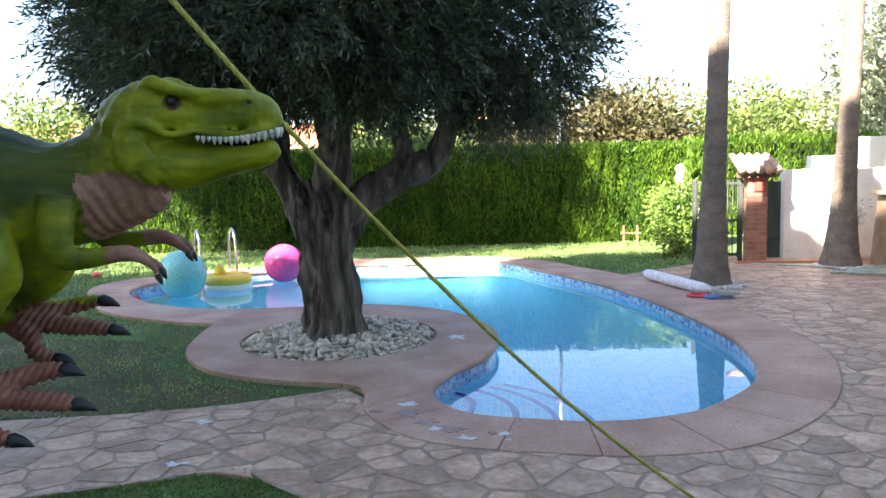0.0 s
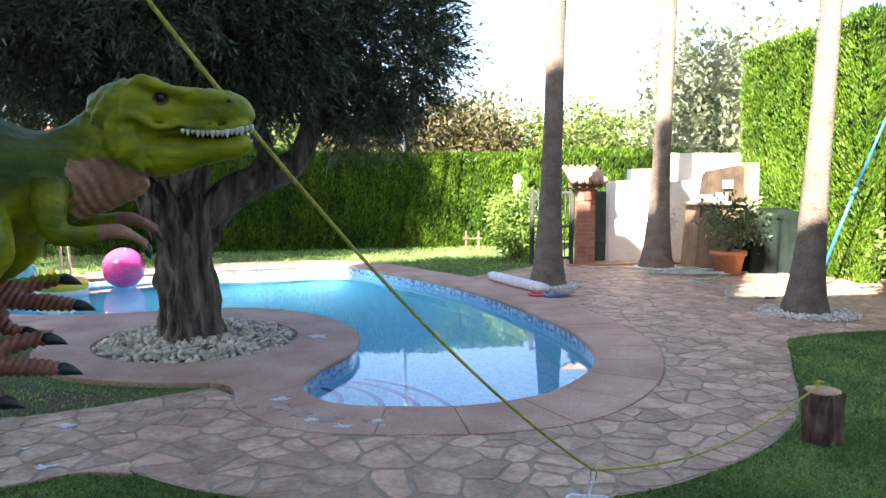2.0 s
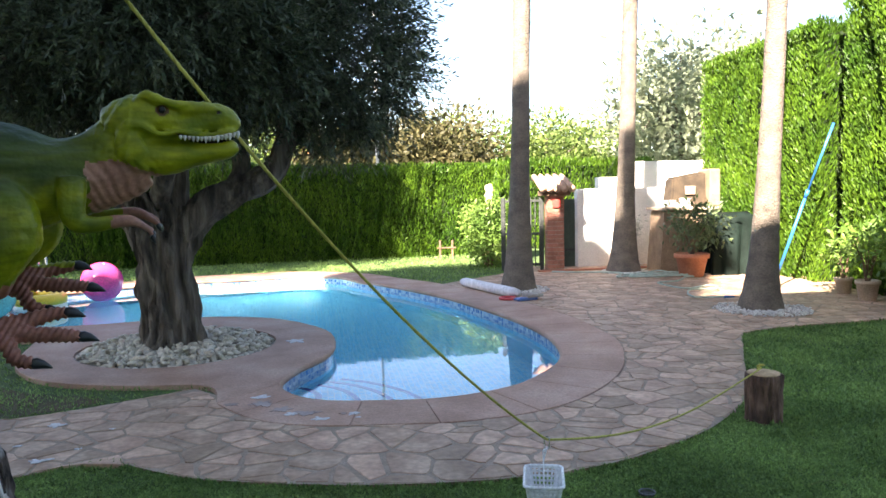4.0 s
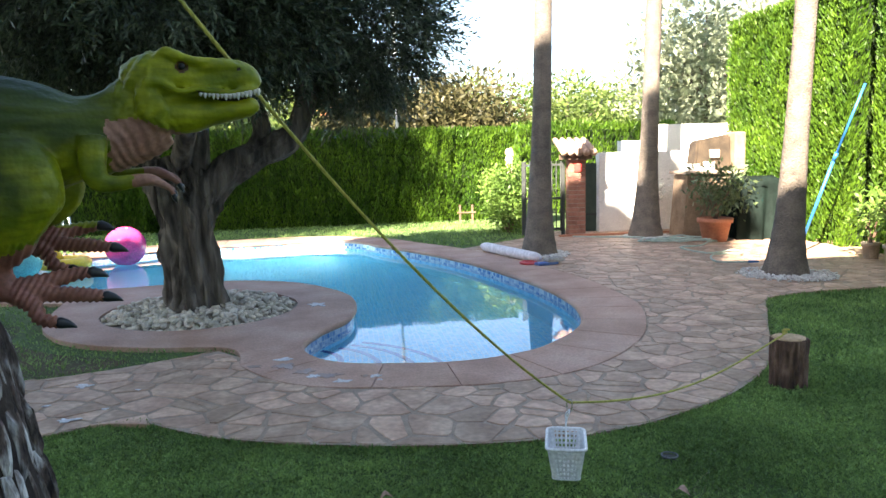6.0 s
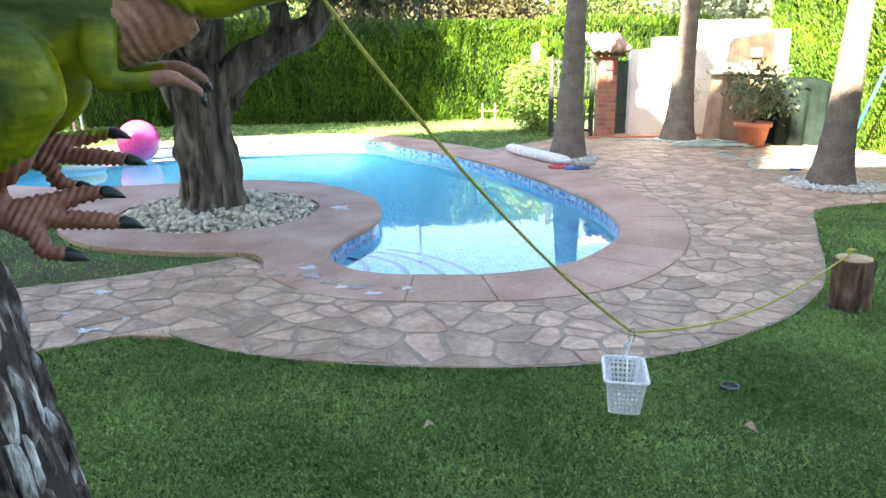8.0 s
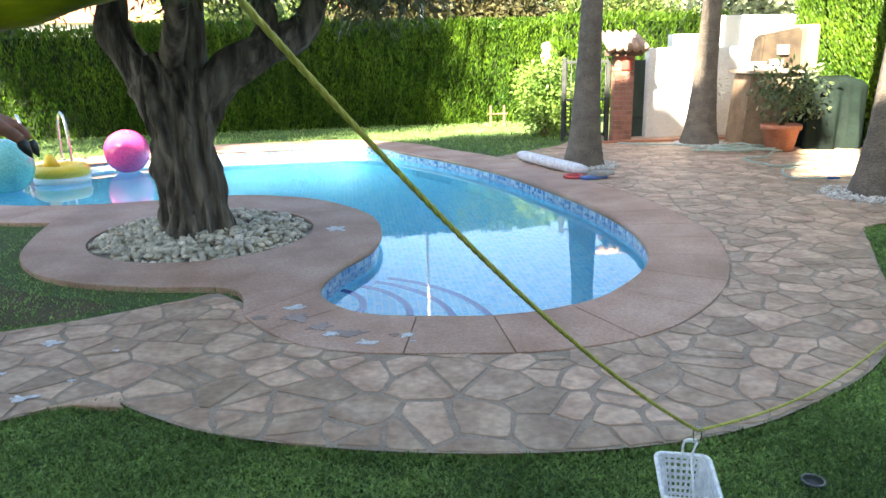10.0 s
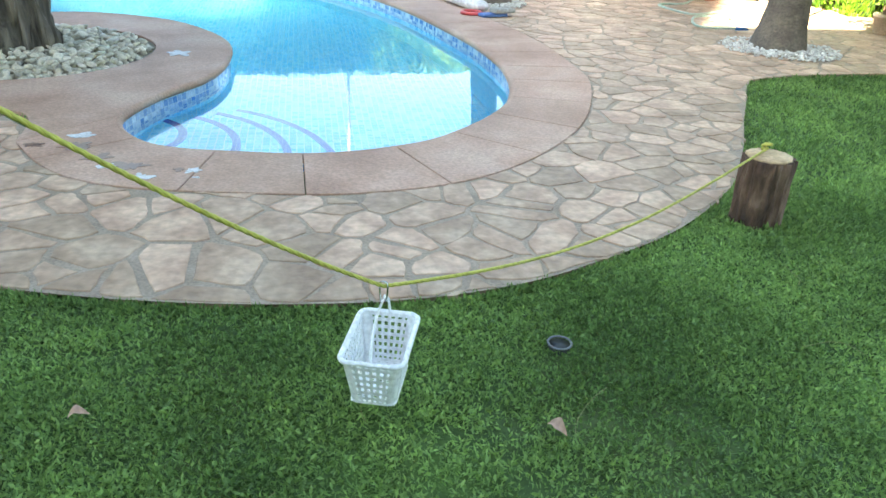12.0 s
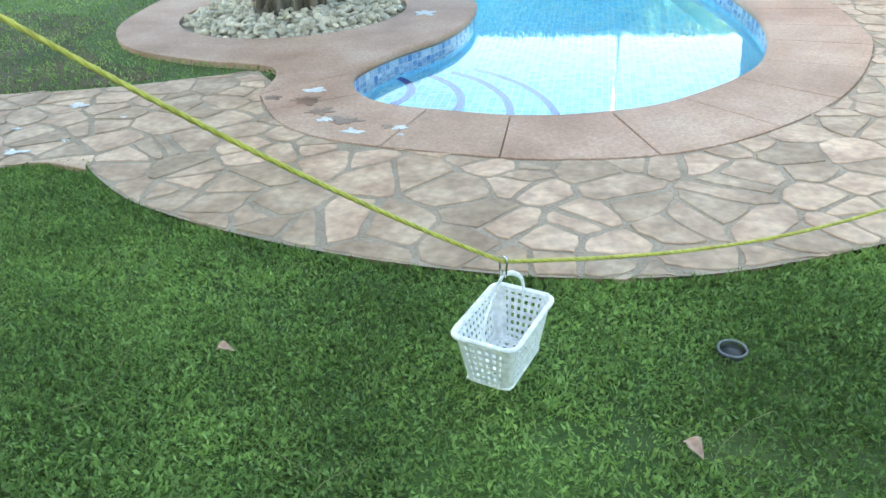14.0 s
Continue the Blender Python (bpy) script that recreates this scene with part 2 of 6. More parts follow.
def slab_data(poly, z0, z1, chamfer=0.006, holes=()):
    """A flat piece with a chamfered rim: poly counter-clockwise."""
    poly = [Vector(q[:2]) for q in poly]
    if area2(poly) < 0:
        poly = poly[::-1]
    top = inset(poly, chamfer)
    verts, faces = fill([top, *holes], z1)
    n, base = len(poly), len(verts)
    verts += [Vector((q.x, q.y, z1 - chamfer)) for q in poly] + [Vector((q.x, q.y, z0)) for q in poly]
    for i in range(n):
        j = (i + 1) % n
        faces.append((i, base + i, base + j, j))
        faces.append((base + i, base + n + i, base + n + j, base + j))
    return verts, faces


def cloud(name, centres, normals, sizes, widths, material, parent=None, bend=0.25, seed=1, label=""):
    """Many small leaves: a folded diamond at each centre, pointing along normals."""
    rng = np.random.default_rng(seed)
    c, d = np.asarray(centres, float), np.asarray(normals, float)
    d /= np.linalg.norm(d, axis=1, keepdims=True) + 1e-9
    s = np.cross(d, rng.normal(size=d.shape))
    s /= np.linalg.norm(s, axis=1, keepdims=True) + 1e-9
    u = np.cross(d, s)
    L, W = np.asarray(sizes)[:, None], np.asarray(widths)[:, None]
    n = len(c)
    verts = np.empty((n, 4, 3), np.float32)
    verts[:, 0] = c
    verts[:, 1] = c + d * L * 0.5 + s * W * 0.5 + u * W * bend
    verts[:, 2] = c + d * L + u * L * 0.12
    verts[:, 3] = c + d * L * 0.5 - s * W * 0.5 + u * W * bend
    me = bpy.data.meshes.new(name)
    me.vertices.add(4 * n)
    me.vertices.foreach_set("co", verts.ravel())
    me.loops.add(4 * n)
    me.loops.foreach_set("vertex_index", np.arange(4 * n, dtype=np.int32))
    me.polygons.add(n)
    me.polygons.foreach_set("loop_start", np.arange(0, 4 * n, 4, dtype=np.int32))
    me.update(calc_edges=True)
    me.materials.append(material)
    ob = new(name, me)
    ob.parent = parent
    if label:
        ob["label"] = label
    return ob


# ---- the plan of the garden ----
POOL_CTRL = [(-0.31, 4.78), (-0.20, 4.45), (0.02, 4.25), (0.38, 4.16), (0.70, 4.12), (1.05, 4.18), (1.45, 4.40), (1.93, 5.01), (2.14, 5.82), (2.14, 6.72),
             (1.98, 7.75), (1.70, 8.95), (1.22, 10.18), (0.70, 11.15), (0.40, 11.85), (-0.28, 12.25), (-1.3, 12.06), (-2.4, 11.95), (-3.6, 11.25), (-4.65, 10.4),
             (-4.85, 9.75), (-4.62, 9.1), (-4.0, 8.38), (-3.35, 8.02), (-2.6, 7.92), (-1.8, 8.05), (-1.18, 8.10), (-0.55, 7.82), (-0.15, 7.35), (0.09, 6.8), (0.13, 6.2),
             (0.04, 5.7), (-0.2, 5.22)]
COPING_CTRL = [(-0.70, 4.36), (-0.43, 3.95), (-0.1, 3.74), (0.4, 3.64), (0.88, 3.6), (1.40, 3.72), (1.84, 4.04), (2.28, 4.60), (2.62, 5.40), (2.72, 6.0), (2.68, 7.3),
               (2.32, 8.9), (1.86, 10.34), (1.4, 11.2), (0.85, 12.2), (-0.2, 12.95), (-1.2, 12.9), (-2.4, 12.75), (-4.0, 11.7), (-5.15, 10.75), (-5.48, 9.95), (-5.2, 9.1),
               (-4.6, 8.2), (-3.9, 7.58), (-3.2, 7.25), (-2.72, 7.12)]
RING_CTRL = [(-2.72, 7.12), (-2.66, 6.62), (-2.52, 5.98), (-2.24, 5.5), (-1.88, 5.2), (-1.39, 5.01), (-0.82, 4.86), (-0.70, 4.36)]
TREE_XY = (-1.28, 6.46)
POOL = even(smooth_line(POOL_CTRL, 8, True), 0.06)
COPING = even(smooth_line(COPING_CTRL, 8), 0.06, closed=False)
RING = even(smooth_line(RING_CTRL, 8), 0.06, closed=False)
OUTER = COPING + RING[1:-1]
WATER_Z = -0.11
PATH_NEAR = smooth_line([(-9.0, 2.2), (-5.0, 2.45), (-2.9, 2.8), (-1.65, 3.22), (-1.30, 3.38), (-1.12, 3.42), (-1.0, 3.3), (-0.66, 3.05), (-0.15, 2.85), (0.38, 2.73), (0.93, 2.69),
                         (1.39, 2.76), (1.77, 2.92), (2.2, 3.17), (2.66, 3.6), (3.02, 4.12), (3.3, 4.6), (3.62, 5.12), (3.85, 5.5), (4.06, 5.68), (4.6, 5.80), (5.6, 5.88), (7.4, 6.0)], 5)
PATH_FAR = [(7.4, 12.6), (3.6, 12.3), (3.3, 11.7), (3.05, 11.3), (2.4, 10.75), (1.92, 10.33)]
PATH_BACK = smooth_line([(-0.9, 4.82), (-1.33, 4.6), (-1.9, 4.35), (-2.9, 4.15), (-5.0, 3.75), (-9.0, 3.4)], 4)
BENEATH = [q for q in COPING if not (q.y > 10.2 or q.x < -0.71)][::-1]
PAVED = [Vector(q[:2]) for q in PATH_NEAR] + [Vector(q) for q in PATH_FAR] + [Vector(q) for q in BENEATH] + [Vector((-0.72, 4.6))] + [Vector(q[:2]) for q in PATH_BACK]

# ---- ground ----
big = [(-260, -160), (260, -160), (260, 420), (-260, 420)]
hole = inset([q for q in POOL], -0.15)
v, f = fill([big, hole], -0.03)
ground = tagged(link_mesh("ground", v, f, M_LAWN), "green lawn ground round the pool", "lawn", kind="structure")

# ---- pool shell ----
DEPTH = 1.25
n = len(POOL)


def shell(name, z0, z1, material, grow=0.0):
    """A band of the pool's wall between two heights, with its own length as pattern."""
    lp = inset(POOL, grow)
    verts = [Vector((q.x, q.y, z1)) for q in lp] + [Vector((q.x, q.y, z0)) for q in lp]
    ob = link_mesh(name, verts, [(i, (i + 1) % n, n + (i + 1) % n, n + i) for i in range(n)], material, smooth=True)
    uv = ob.data.uv_layers.new(name="uv")
    for p in ob.data.polygons:
        for li in p.loop_indices:
            vi = ob.data.loops[li].vertex_index
            k = vi % n
            if k == 0 and p.index == n - 1:
                k = n
            uv.data[li].uv = (k * 0.06, verts[vi].z)
    return ob


def flat_uv(ob):
    uv = ob.data.uv_layers.new(name="uv")
    for l in ob.data.loops:
        co = ob.data.vertices[l.vertex_index].co
        uv.data[l.index].uv = (co.x + 0.3 * co.z, co.y + co.z)
    return ob


band = tagged(shell("trim", -0.26, -0.012, M_BAND), "blue and white mosaic waterline band of the pool", "tile band", kind="structure")
pool_wall = tagged(shell("wall_pool", -DEPTH, -0.26, M_POOL), "blue mosaic pool wall under water", "pool wall", kind="structure")
v, f = fill([POOL], -DEPTH)
pool_floor = tagged(flat_uv(link_mesh("floor", v, f, M_POOL)), "pale blue mosaic pool floor", "pool floor", kind="structure")
M_WATER = bpy.data.materials.new("pool_water")
M_WATER.use_nodes = True
wb = M_WATER.node_tree.nodes["Principled BSDF"]
wb.inputs["Base Color"].default_value = (0.92, 0.985, 1.0, 1)
wb.inputs["Transmission Weight"].default_value, wb.inputs["IOR"].default_value, wb.inputs["Roughness"].default_value = 1.0, 1.33, 0.012
wv = M_WATER.node_tree.nodes.new("ShaderNodeTexNoise")
wv.inputs["Scale"].default_value, wv.inputs["Detail"].default_value = 2.2, 2.0
wp = M_WATER.node_tree.nodes.new("ShaderNodeBump")
wp.inputs["Strength"].default_value, wp.inputs["Distance"].default_value = 0.05, 0.02
wt = M_WATER.node_tree.nodes.new("ShaderNodeTexCoord")
M_WATER.node_tree.links.new(wt.outputs["Object"], wv.inputs["Vector"])
M_WATER.node_tree.links.new(wv.outputs["Fac"], wp.inputs["Height"])
M_WATER.node_tree.links.new(wp.outputs[0], wb.inputs["Normal"])
v, f = fill([POOL], WATER_Z)
water = tagged(link_mesh("water", v, f, M_WATER), "still clear pool water mirroring the sky", "water", kind="structure")
water.visible_shadow = False

# steps in the round end of the pool
for k, r in enumerate((0.42, 0.72, 1.02, 1.32)):
    cx, cy, z1 = -0.42, 4.98, -0.30 - 0.2 * k
    pts = [Vector((cx + r * math.cos(a), cy + r * math.sin(a))) for a in np.linspace(radians(-82), radians(62), 26)]
    poly = [Vector((cx - 0.3, cy - 0.3))] + pts + [Vector((cx - 0.3, cy + 0.3))]
    v, f = slab_data(poly, -DEPTH, z1, 0.004)
    step = tagged(flat_uv(link_mesh("pool_step", v, f, M_POOL)), "curved blue mosaic pool step with a navy edge", "pool step", group="pool steps")
    rim = pts + [Vector((cx + (r - 0.05) * math.cos(a), cy + (r - 0.05) * math.sin(a))) for a in np.linspace(radians(62), radians(-82), 26)]
    v, f = slab_data(rim, z1 - 0.01, z1 + 0.006, 0.002)
    flat_uv(link_mesh("edge_tile", v, f, M_NAVY, step, label="navy blue mosaic edge strip"))

# ---- coping: cast slabs round the pool ----
coping = tagged(empty("pavement", 0, 0), "terracotta coloured concrete pool coping in slabs", "coping", kind="structure")
TOP = 0.009


def nearest(p, line):
    return min(range(len(line)), key=lambda i: (line[i] - p).length_squared)


start = nearest(Vector((-0.31, 4.78)), POOL)
stop = nearest(Vector((-2.6, 7.92)), POOL)
count = (stop - start) % n
cuts = [round(k * count / 44) for k in range(45)]
outs = [0] + [nearest(POOL[(start + c) % n] + (inset(POOL, -0.5)[(start + c) % n] - POOL[(start + c) % n]), COPING) for c in cuts[1:-1]] + [len(COPING) - 1]
for k in range(44):
    ins = [POOL[(start + c) % n] for c in range(cuts[k], cuts[k + 1] + 1)]
    ous = COPING[outs[k]:outs[k + 1] + 1]
    if len(ous) < 2:
        continue
    poly = ins[::-1] + ous
    poly = inset(poly if area2(poly) > 0 else poly[::-1], 0.0025)
    v, f = slab_data(poly, -0.05, TOP + random.uniform(-0.001, 0.001), 0.003)
    link_mesh("slab", v, f, M_COPING, coping)
# the broad part that carries the tree's bed
ins = [POOL[(stop + c) % n] for c in range((start - stop) % n + 1)]
poly = [Vector(q) for q in RING] + ins[::-1]
poly = poly if area2(poly) > 0 else poly[::-1]
bed = [Vector((TREE_XY[0] + 0.88 * math.cos(a), TREE_XY[1] + 0.9 * math.sin(a))) for a in np.linspace(0, 2 * math.pi, 64, endpoint=False)]
v, f = slab_data(inset(poly, 0.0025), -0.05, TOP, 0.003, holes=[bed[::-1]])
link_mesh("slab", v, f, M_COPING, coping)
lip = [Vector((q.x, q.y, z)) for z in (TOP, -0.03) for q in bed]
link_mesh("bed_rim", lip, [(i, (i + 1) % 64, 64 + (i + 1) % 64, 64 + i) for i in range(64)], M_COPING, coping)

nose = [Vector((q.x, q.y, TOP - 0.024)) for q in POOL]
v, f = tube_data(nose + nose[:1], [0.026] * (n + 1), 10, closed_ends=False)
link_mesh("nosing", v, f, M_COPING, coping, True, "rounded edge of the coping over the water")

# ---- path bed ----
v, f = fill([PAVED], 0.001)
path_bed = tagged(link_mesh("floor_path", v, f, M_MORTAR), "grey mortar bed of the stone path", "path", kind="structure")

# ---- trees and hedges ----
GAP_0, GAP_1 = 8.1, 8.66
def hedge(name, x0, y0, x1, y1, z1, depth, label, dens=900, seed=3, size=0.12):
    """A clipped hedge from (x0, y0) to (x1, y1), its front to the right hand of that line... with feathery sprays all over."""
    th = empty(name, (x0 + x1) / 2, (y0 + y1) / 2, -0.03, math.degrees(math.atan2(y1 - y0, x1 - x0)))
    ln = math.hypot(x1 - x0, y1 - y0)
    # near-black core: the shade deep in the foliage, put into its colour
    part("core", box(bmesh.new(), -ln / 2, -depth + 0.08, 0, ln / 2, -0.3, z1 - 0.14, 0.05), M_HEDGE_SHADE, th)
    rng = np.random.default_rng(seed)
    nf, ntop = int(ln * z1 * dens), int(ln * depth * dens * 0.5)
    a = np.stack([rng.uniform(-ln / 2, ln / 2, nf), np.zeros(nf), rng.uniform(0.0, z1, nf)], 1)
    lump = np.array([noise.noise(Vector((p[0] * 1.6, seed, p[2] * 0.7))) + 0.5 * noise.noise(Vector((p[0] * 5, seed, p[2] * 1.5))) for p in a])
    strand = np.array([noise.noise(Vector((p[0] * 7.5 + 0.6 * math.sin(p[2] * 2.1 + p[0]), seed + 9, p[2] * 0.9))) for p in a])
    a[:, 1] = -0.07 + 0.12 * lump + 0.10 * strand + rng.uniform(-0.05, 0.02, nf)
    da = np.stack([rng.normal(0, 0.28, nf), rng.uniform(0.05, 0.6, nf), rng.uniform(0.5, 1.4, nf)], 1)
    b = np.stack([rng.uniform(-ln / 2, ln / 2, ntop), rng.uniform(-depth, 0, ntop), np.full(ntop, z1 - 0.12)], 1)
    b[:, 2] += 0.05 * rng.normal(size=ntop)
    db = np.stack([rng.normal(0, 0.4, ntop), rng.normal(0, 0.4, ntop), np.ones(ntop)], 1)
    ne = int(2 * depth * z1 * dens * 0.6)
    e = np.stack([np.where(rng.random(ne) < 0.5, -ln / 2 + 0.02, ln / 2 - 0.02), rng.uniform(-depth, 0, ne), rng.uniform(0, z1, ne)], 1)
    de = np.stack([np.sign(e[:, 0]) * 0.5, rng.normal(0, 0.4, ne), np.ones(ne)], 1)
    c, d = np.concatenate([a, b, e]), np.concatenate([da, db, de])
    s = rng.uniform(0.6, 1.3, len(c)) * size
    cloud("foliage", c, d, s, s * 0.30, M_HEDGE, th, seed=seed)
    return tagged(th, label, "hedge")


back_hedge = hedge("hedge", 4.05, 15.35, -4.2, 14.75, 2.02, 1.1, "clipped green cypress hedge along the garden's end", 2600, 3, 0.085)
left_hedge = hedge("hedge", -3.7, 14.76, -13.0, 13.6, 1.95, 1.1, "clipped green cypress hedge in leafy shade", 1400, 5, 0.09)
right_hedge = hedge("hedge", 6.45, 3.2, 6.92, GAP_0, 3.9, 1.2, "tall clipped bright green cypress hedge beside the patio", 4000, 7, 0.075)
right_hedge_2 = hedge("hedge", 6.97, GAP_1, 7.2, 12.2, 3.7, 1.2, "tall clipped bright green cypress hedge behind the barbecue", 3400, 8, 0.08)
hedge("hedge", 7.7, GAP_0 - 0.3, 7.75, GAP_1 + 0.3, 5.2, 0.5, "dark recessed stretch of cypress hedge between two clipped blocks", 1500, 9, 0.08)


def crown(name, centres, radii, count, size, width, material, parent, seed=1, droop=0.0, fillin=0.35, clumps=None):
    """Leaves in clumps over a few uneven balls."""
    rng = np.random.default_rng(seed)
    out_c, out_d = [], []
    tot = sum(r[0] * r[1] for r in radii)
    for c, r in zip(centres, radii):
        k = int(count * r[0] * r[1] / tot)
        m = max(6, int((clumps or 60) * r[0] * r[1] / tot))
        d = rng.normal(size=(m, 3))
        d /= np.linalg.norm(d, axis=1, keepdims=True)
        rad = (1 - fillin * rng.random(m) ** 1.5)
        cc = np.array(c) + d * np.array(r) * rad[:, None]
        pick = rng.integers(0, m, k)
        spread = np.array(r).mean() * 0.9 / m ** 0.5 + size
        p = cc[pick] + np.clip(rng.normal(size=(k, 3)), -1.25, 1.25) * spread
        dirs = d[pick] * 0.7 + rng.normal(size=(k, 3)) * 0.7
        dirs[:, 2] -= droop
        out_c.append(p)
        out_d.append(dirs)
    c, d = np.concatenate(out_c), np.concatenate(out_d)
    s = rng.uniform(0.6, 1.25, len(c)) * size
    return cloud(name, c, d, s, s * width, material, parent, seed=seed)


# olive tree in its pebble bed
olive = tagged(empty("olive_tree", *TREE_XY, -0.02), "old olive tree with a gnarled grey trunk in a pebble bed", "tree")


def limb(name, pts, radii, parent, seed, n=16, rough=0.28, waves=5, material=M_BARK_OLIVE):
    line = smooth_line([Vector(p) for p in pts], 14 if n > 16 else 6)
    rs = np.interp(np.linspace(0, 1, len(line)), np.linspace(0, 1, len(radii)), radii)
    return tube(name, line, list(rs), material, parent, n, rough, seed, waves=waves)


limb("trunk", [(-0.06, 0, -0.02), (-0.08, 0, 0.25), (-0.1, 0, 0.6), (-0.12, 0, 0.95), (-0.16, 0, 1.25), (-0.22, 0, 1.45)], [0.275, 0.225, 0.205, 0.22, 0.22, 0.13], olive, 1, 72, 0.46, 9)
limb("trunk", [(0.06, -0.06, -0.02), (0.05, -0.06, 0.3), (0.03, -0.06, 0.75), (0.06, -0.02, 1.05), (0.16, 0.0, 1.3)], [0.175, 0.135, 0.125, 0.145, 0.1], olive, 4, 48, 0.5, 7)
limb("limb", [(-0.2, 0, 1.0), (-0.36, 0.02, 1.3), (-0.52, 0.05, 1.6), (-0.55, 0.1, 1.95), (-0.9, 0.1, 2.6), (-1.2, 0.2, 3.3)], [0.15, 0.14, 0.12, 0.1, 0.08, 0.03], olive, 7, 18)
limb("limb", [(-0.05, 0, 1.15), (0.02, 0.05, 1.5), (0.02, 0.1, 1.9), (0.1, 0.2, 2.6), (0.1, 0.2, 3.6)], [0.16, 0.14, 0.12, 0.09, 0.03], olive, 9, 18)
limb("limb", [(0.08, 0, 1.1), (0.32, 0, 1.32), (0.6, 0.0, 1.46), (0.86, 0.0, 1.58), (1.02, 0.05, 1.85), (1.1, 0.1, 2.4), (1.3, 0.1, 3.0)], [0.16, 0.15, 0.13, 0.115, 0.1, 0.07, 0.03], olive, 12, 18)
limb("limb", [(0.55, 0, 1.45), (0.62, 0.1, 1.7), (0.55, 0.2, 2.1), (0.7, 0.3, 2.8)], [0.1, 0.085, 0.07, 0.03], olive, 15, 14)
limb("limb", [(0.02, 0.1, 1.55), (-0.2, 0.5, 2.0), (-0.3, 0.9, 2.7)], [0.11, 0.08, 0.03], olive, 18, 14)
limb("limb", [(-0.1, -0.1, 1.35), (0.1, -0.5, 1.9), (0.2, -0.9, 2.6)], [0.1, 0.07, 0.03], olive, 21, 14)
rng0 = np.random.default_rng(11)
for k in range(16):
    a = k * 2.4
    p = Vector((0.5 * math.cos(a) - 0.1, 0.5 * math.sin(a), 2.1 + 0.05 * k))
    q = Vector((1.9 * math.cos(a + 0.3), 1.7 * math.sin(a + 0.3), 2.5 + 0.12 * k))
    limb("branch", [p, (p + q) / 2 + Vector((0, 0, 0.2)), q], [0.05, 0.035, 0.012], olive, 30 + k, 8, 0.15)


def sprays(name, balls, twigs, leaves, size, width, material, parent, seed):
    """A crown of many thin twigs, each with paired narrow leaves, over a few uneven balls."""
    rng = np.random.default_rng(seed)
    weight = np.array([b[1][0] * b[1][1] for b in balls])
    which = rng.choice(len(balls), twigs, p=weight / weight.sum())
    centre, radius = np.array([b[0] for b in balls], float)[which], np.array([b[1] for b in balls], float)[which]
    d = rng.normal(size=(twigs, 3))
    d /= np.linalg.norm(d, axis=1, keepdims=True)
    # boughs bunch the twigs, with gaps between
    bough = np.array([noise.noise(Vector(q) * 2.6 + Vector((k * 3.1, 0, seed))) for q, k in zip(d, which)])
    keep = rng.random(twigs) < np.clip(0.78 + 1.4 * bough, 0.12, 1)
    centre, radius, d, bough = centre[keep], radius[keep], d[keep], bough[keep]
    m = len(d)
    root = centre + d * radius * (0.55 + 0.36 * rng.random((m, 1)) ** 0.7 + 0.22 * bough[:, None])
    aim = d * 0.8 + rng.normal(size=(m, 3)) * 0.45 + np.array([0, 0, -0.22])
    aim /= np.linalg.norm(aim, axis=1, keepdims=True)
    span = rng.uniform(0.16, 0.42, m)
    side = np.cross(aim, rng.normal(size=(m, 3)))
    side /= np.linalg.norm(side, axis=1, keepdims=True)
    lift = np.cross(aim, side)
    out_c, out_d = [], []
    for k in range(leaves):
        u = (k + 0.5) / leaves
        at = root + aim * (span * u)[:, None] + np.array([0, 0, -0.16]) * (span * u * u)[:, None]
        turn = 1.57 * (k // 2)
        out = (side * math.cos(turn) + lift * math.sin(turn)) * (1 if k % 2 else -1)
        out_c.append(at + rng.normal(0, 0.006, (m, 3)))
        out_d.append(aim * 0.8 + out * 0.75 * (1.05 - 0.6 * u) + rng.normal(0, 0.16, (m, 3)))
    c, q = np.concatenate(out_c), np.concatenate(out_d)
    n_ = rng.uniform(0.7, 1.2, len(c)) * size
    return cloud(name, c, q, n_, n_ * width, material, parent, seed=seed)


OLIVE_BALLS = [((-0.1, 0, 3.5), (1.9, 1.8, 1.4)), ((-1.1, -0.2, 3.0), (1.25, 1.2, 1.0)), ((1.05, -0.2, 3.05), (1.25, 1.2, 1.0)), ((0.0, -1.2, 2.95), (1.3, 1.1, 0.95)),
               ((0.0, 1.3, 3.1), (1.3, 1.1, 1.0)), ((-1.5, 0.3, 2.6), (0.9, 0.9, 0.75)), ((1.55, 0.1, 2.6), (0.85, 0.9, 0.7)), ((0.5, -0.9, 2.55), (0.9, 0.8, 0.6)),
               ((-0.7, -1.0, 2.6), (0.9, 0.8, 0.6)), ((0, 0, 4.4), (1.2, 1.2, 0.8)), ((1.5, 0.3, 2.15), (0.4, 0.5, 0.3))]
sprays("crown", OLIVE_BALLS, 30000, 18, 0.07, 0.22, M_OLIVE_LEAF, olive, 21)

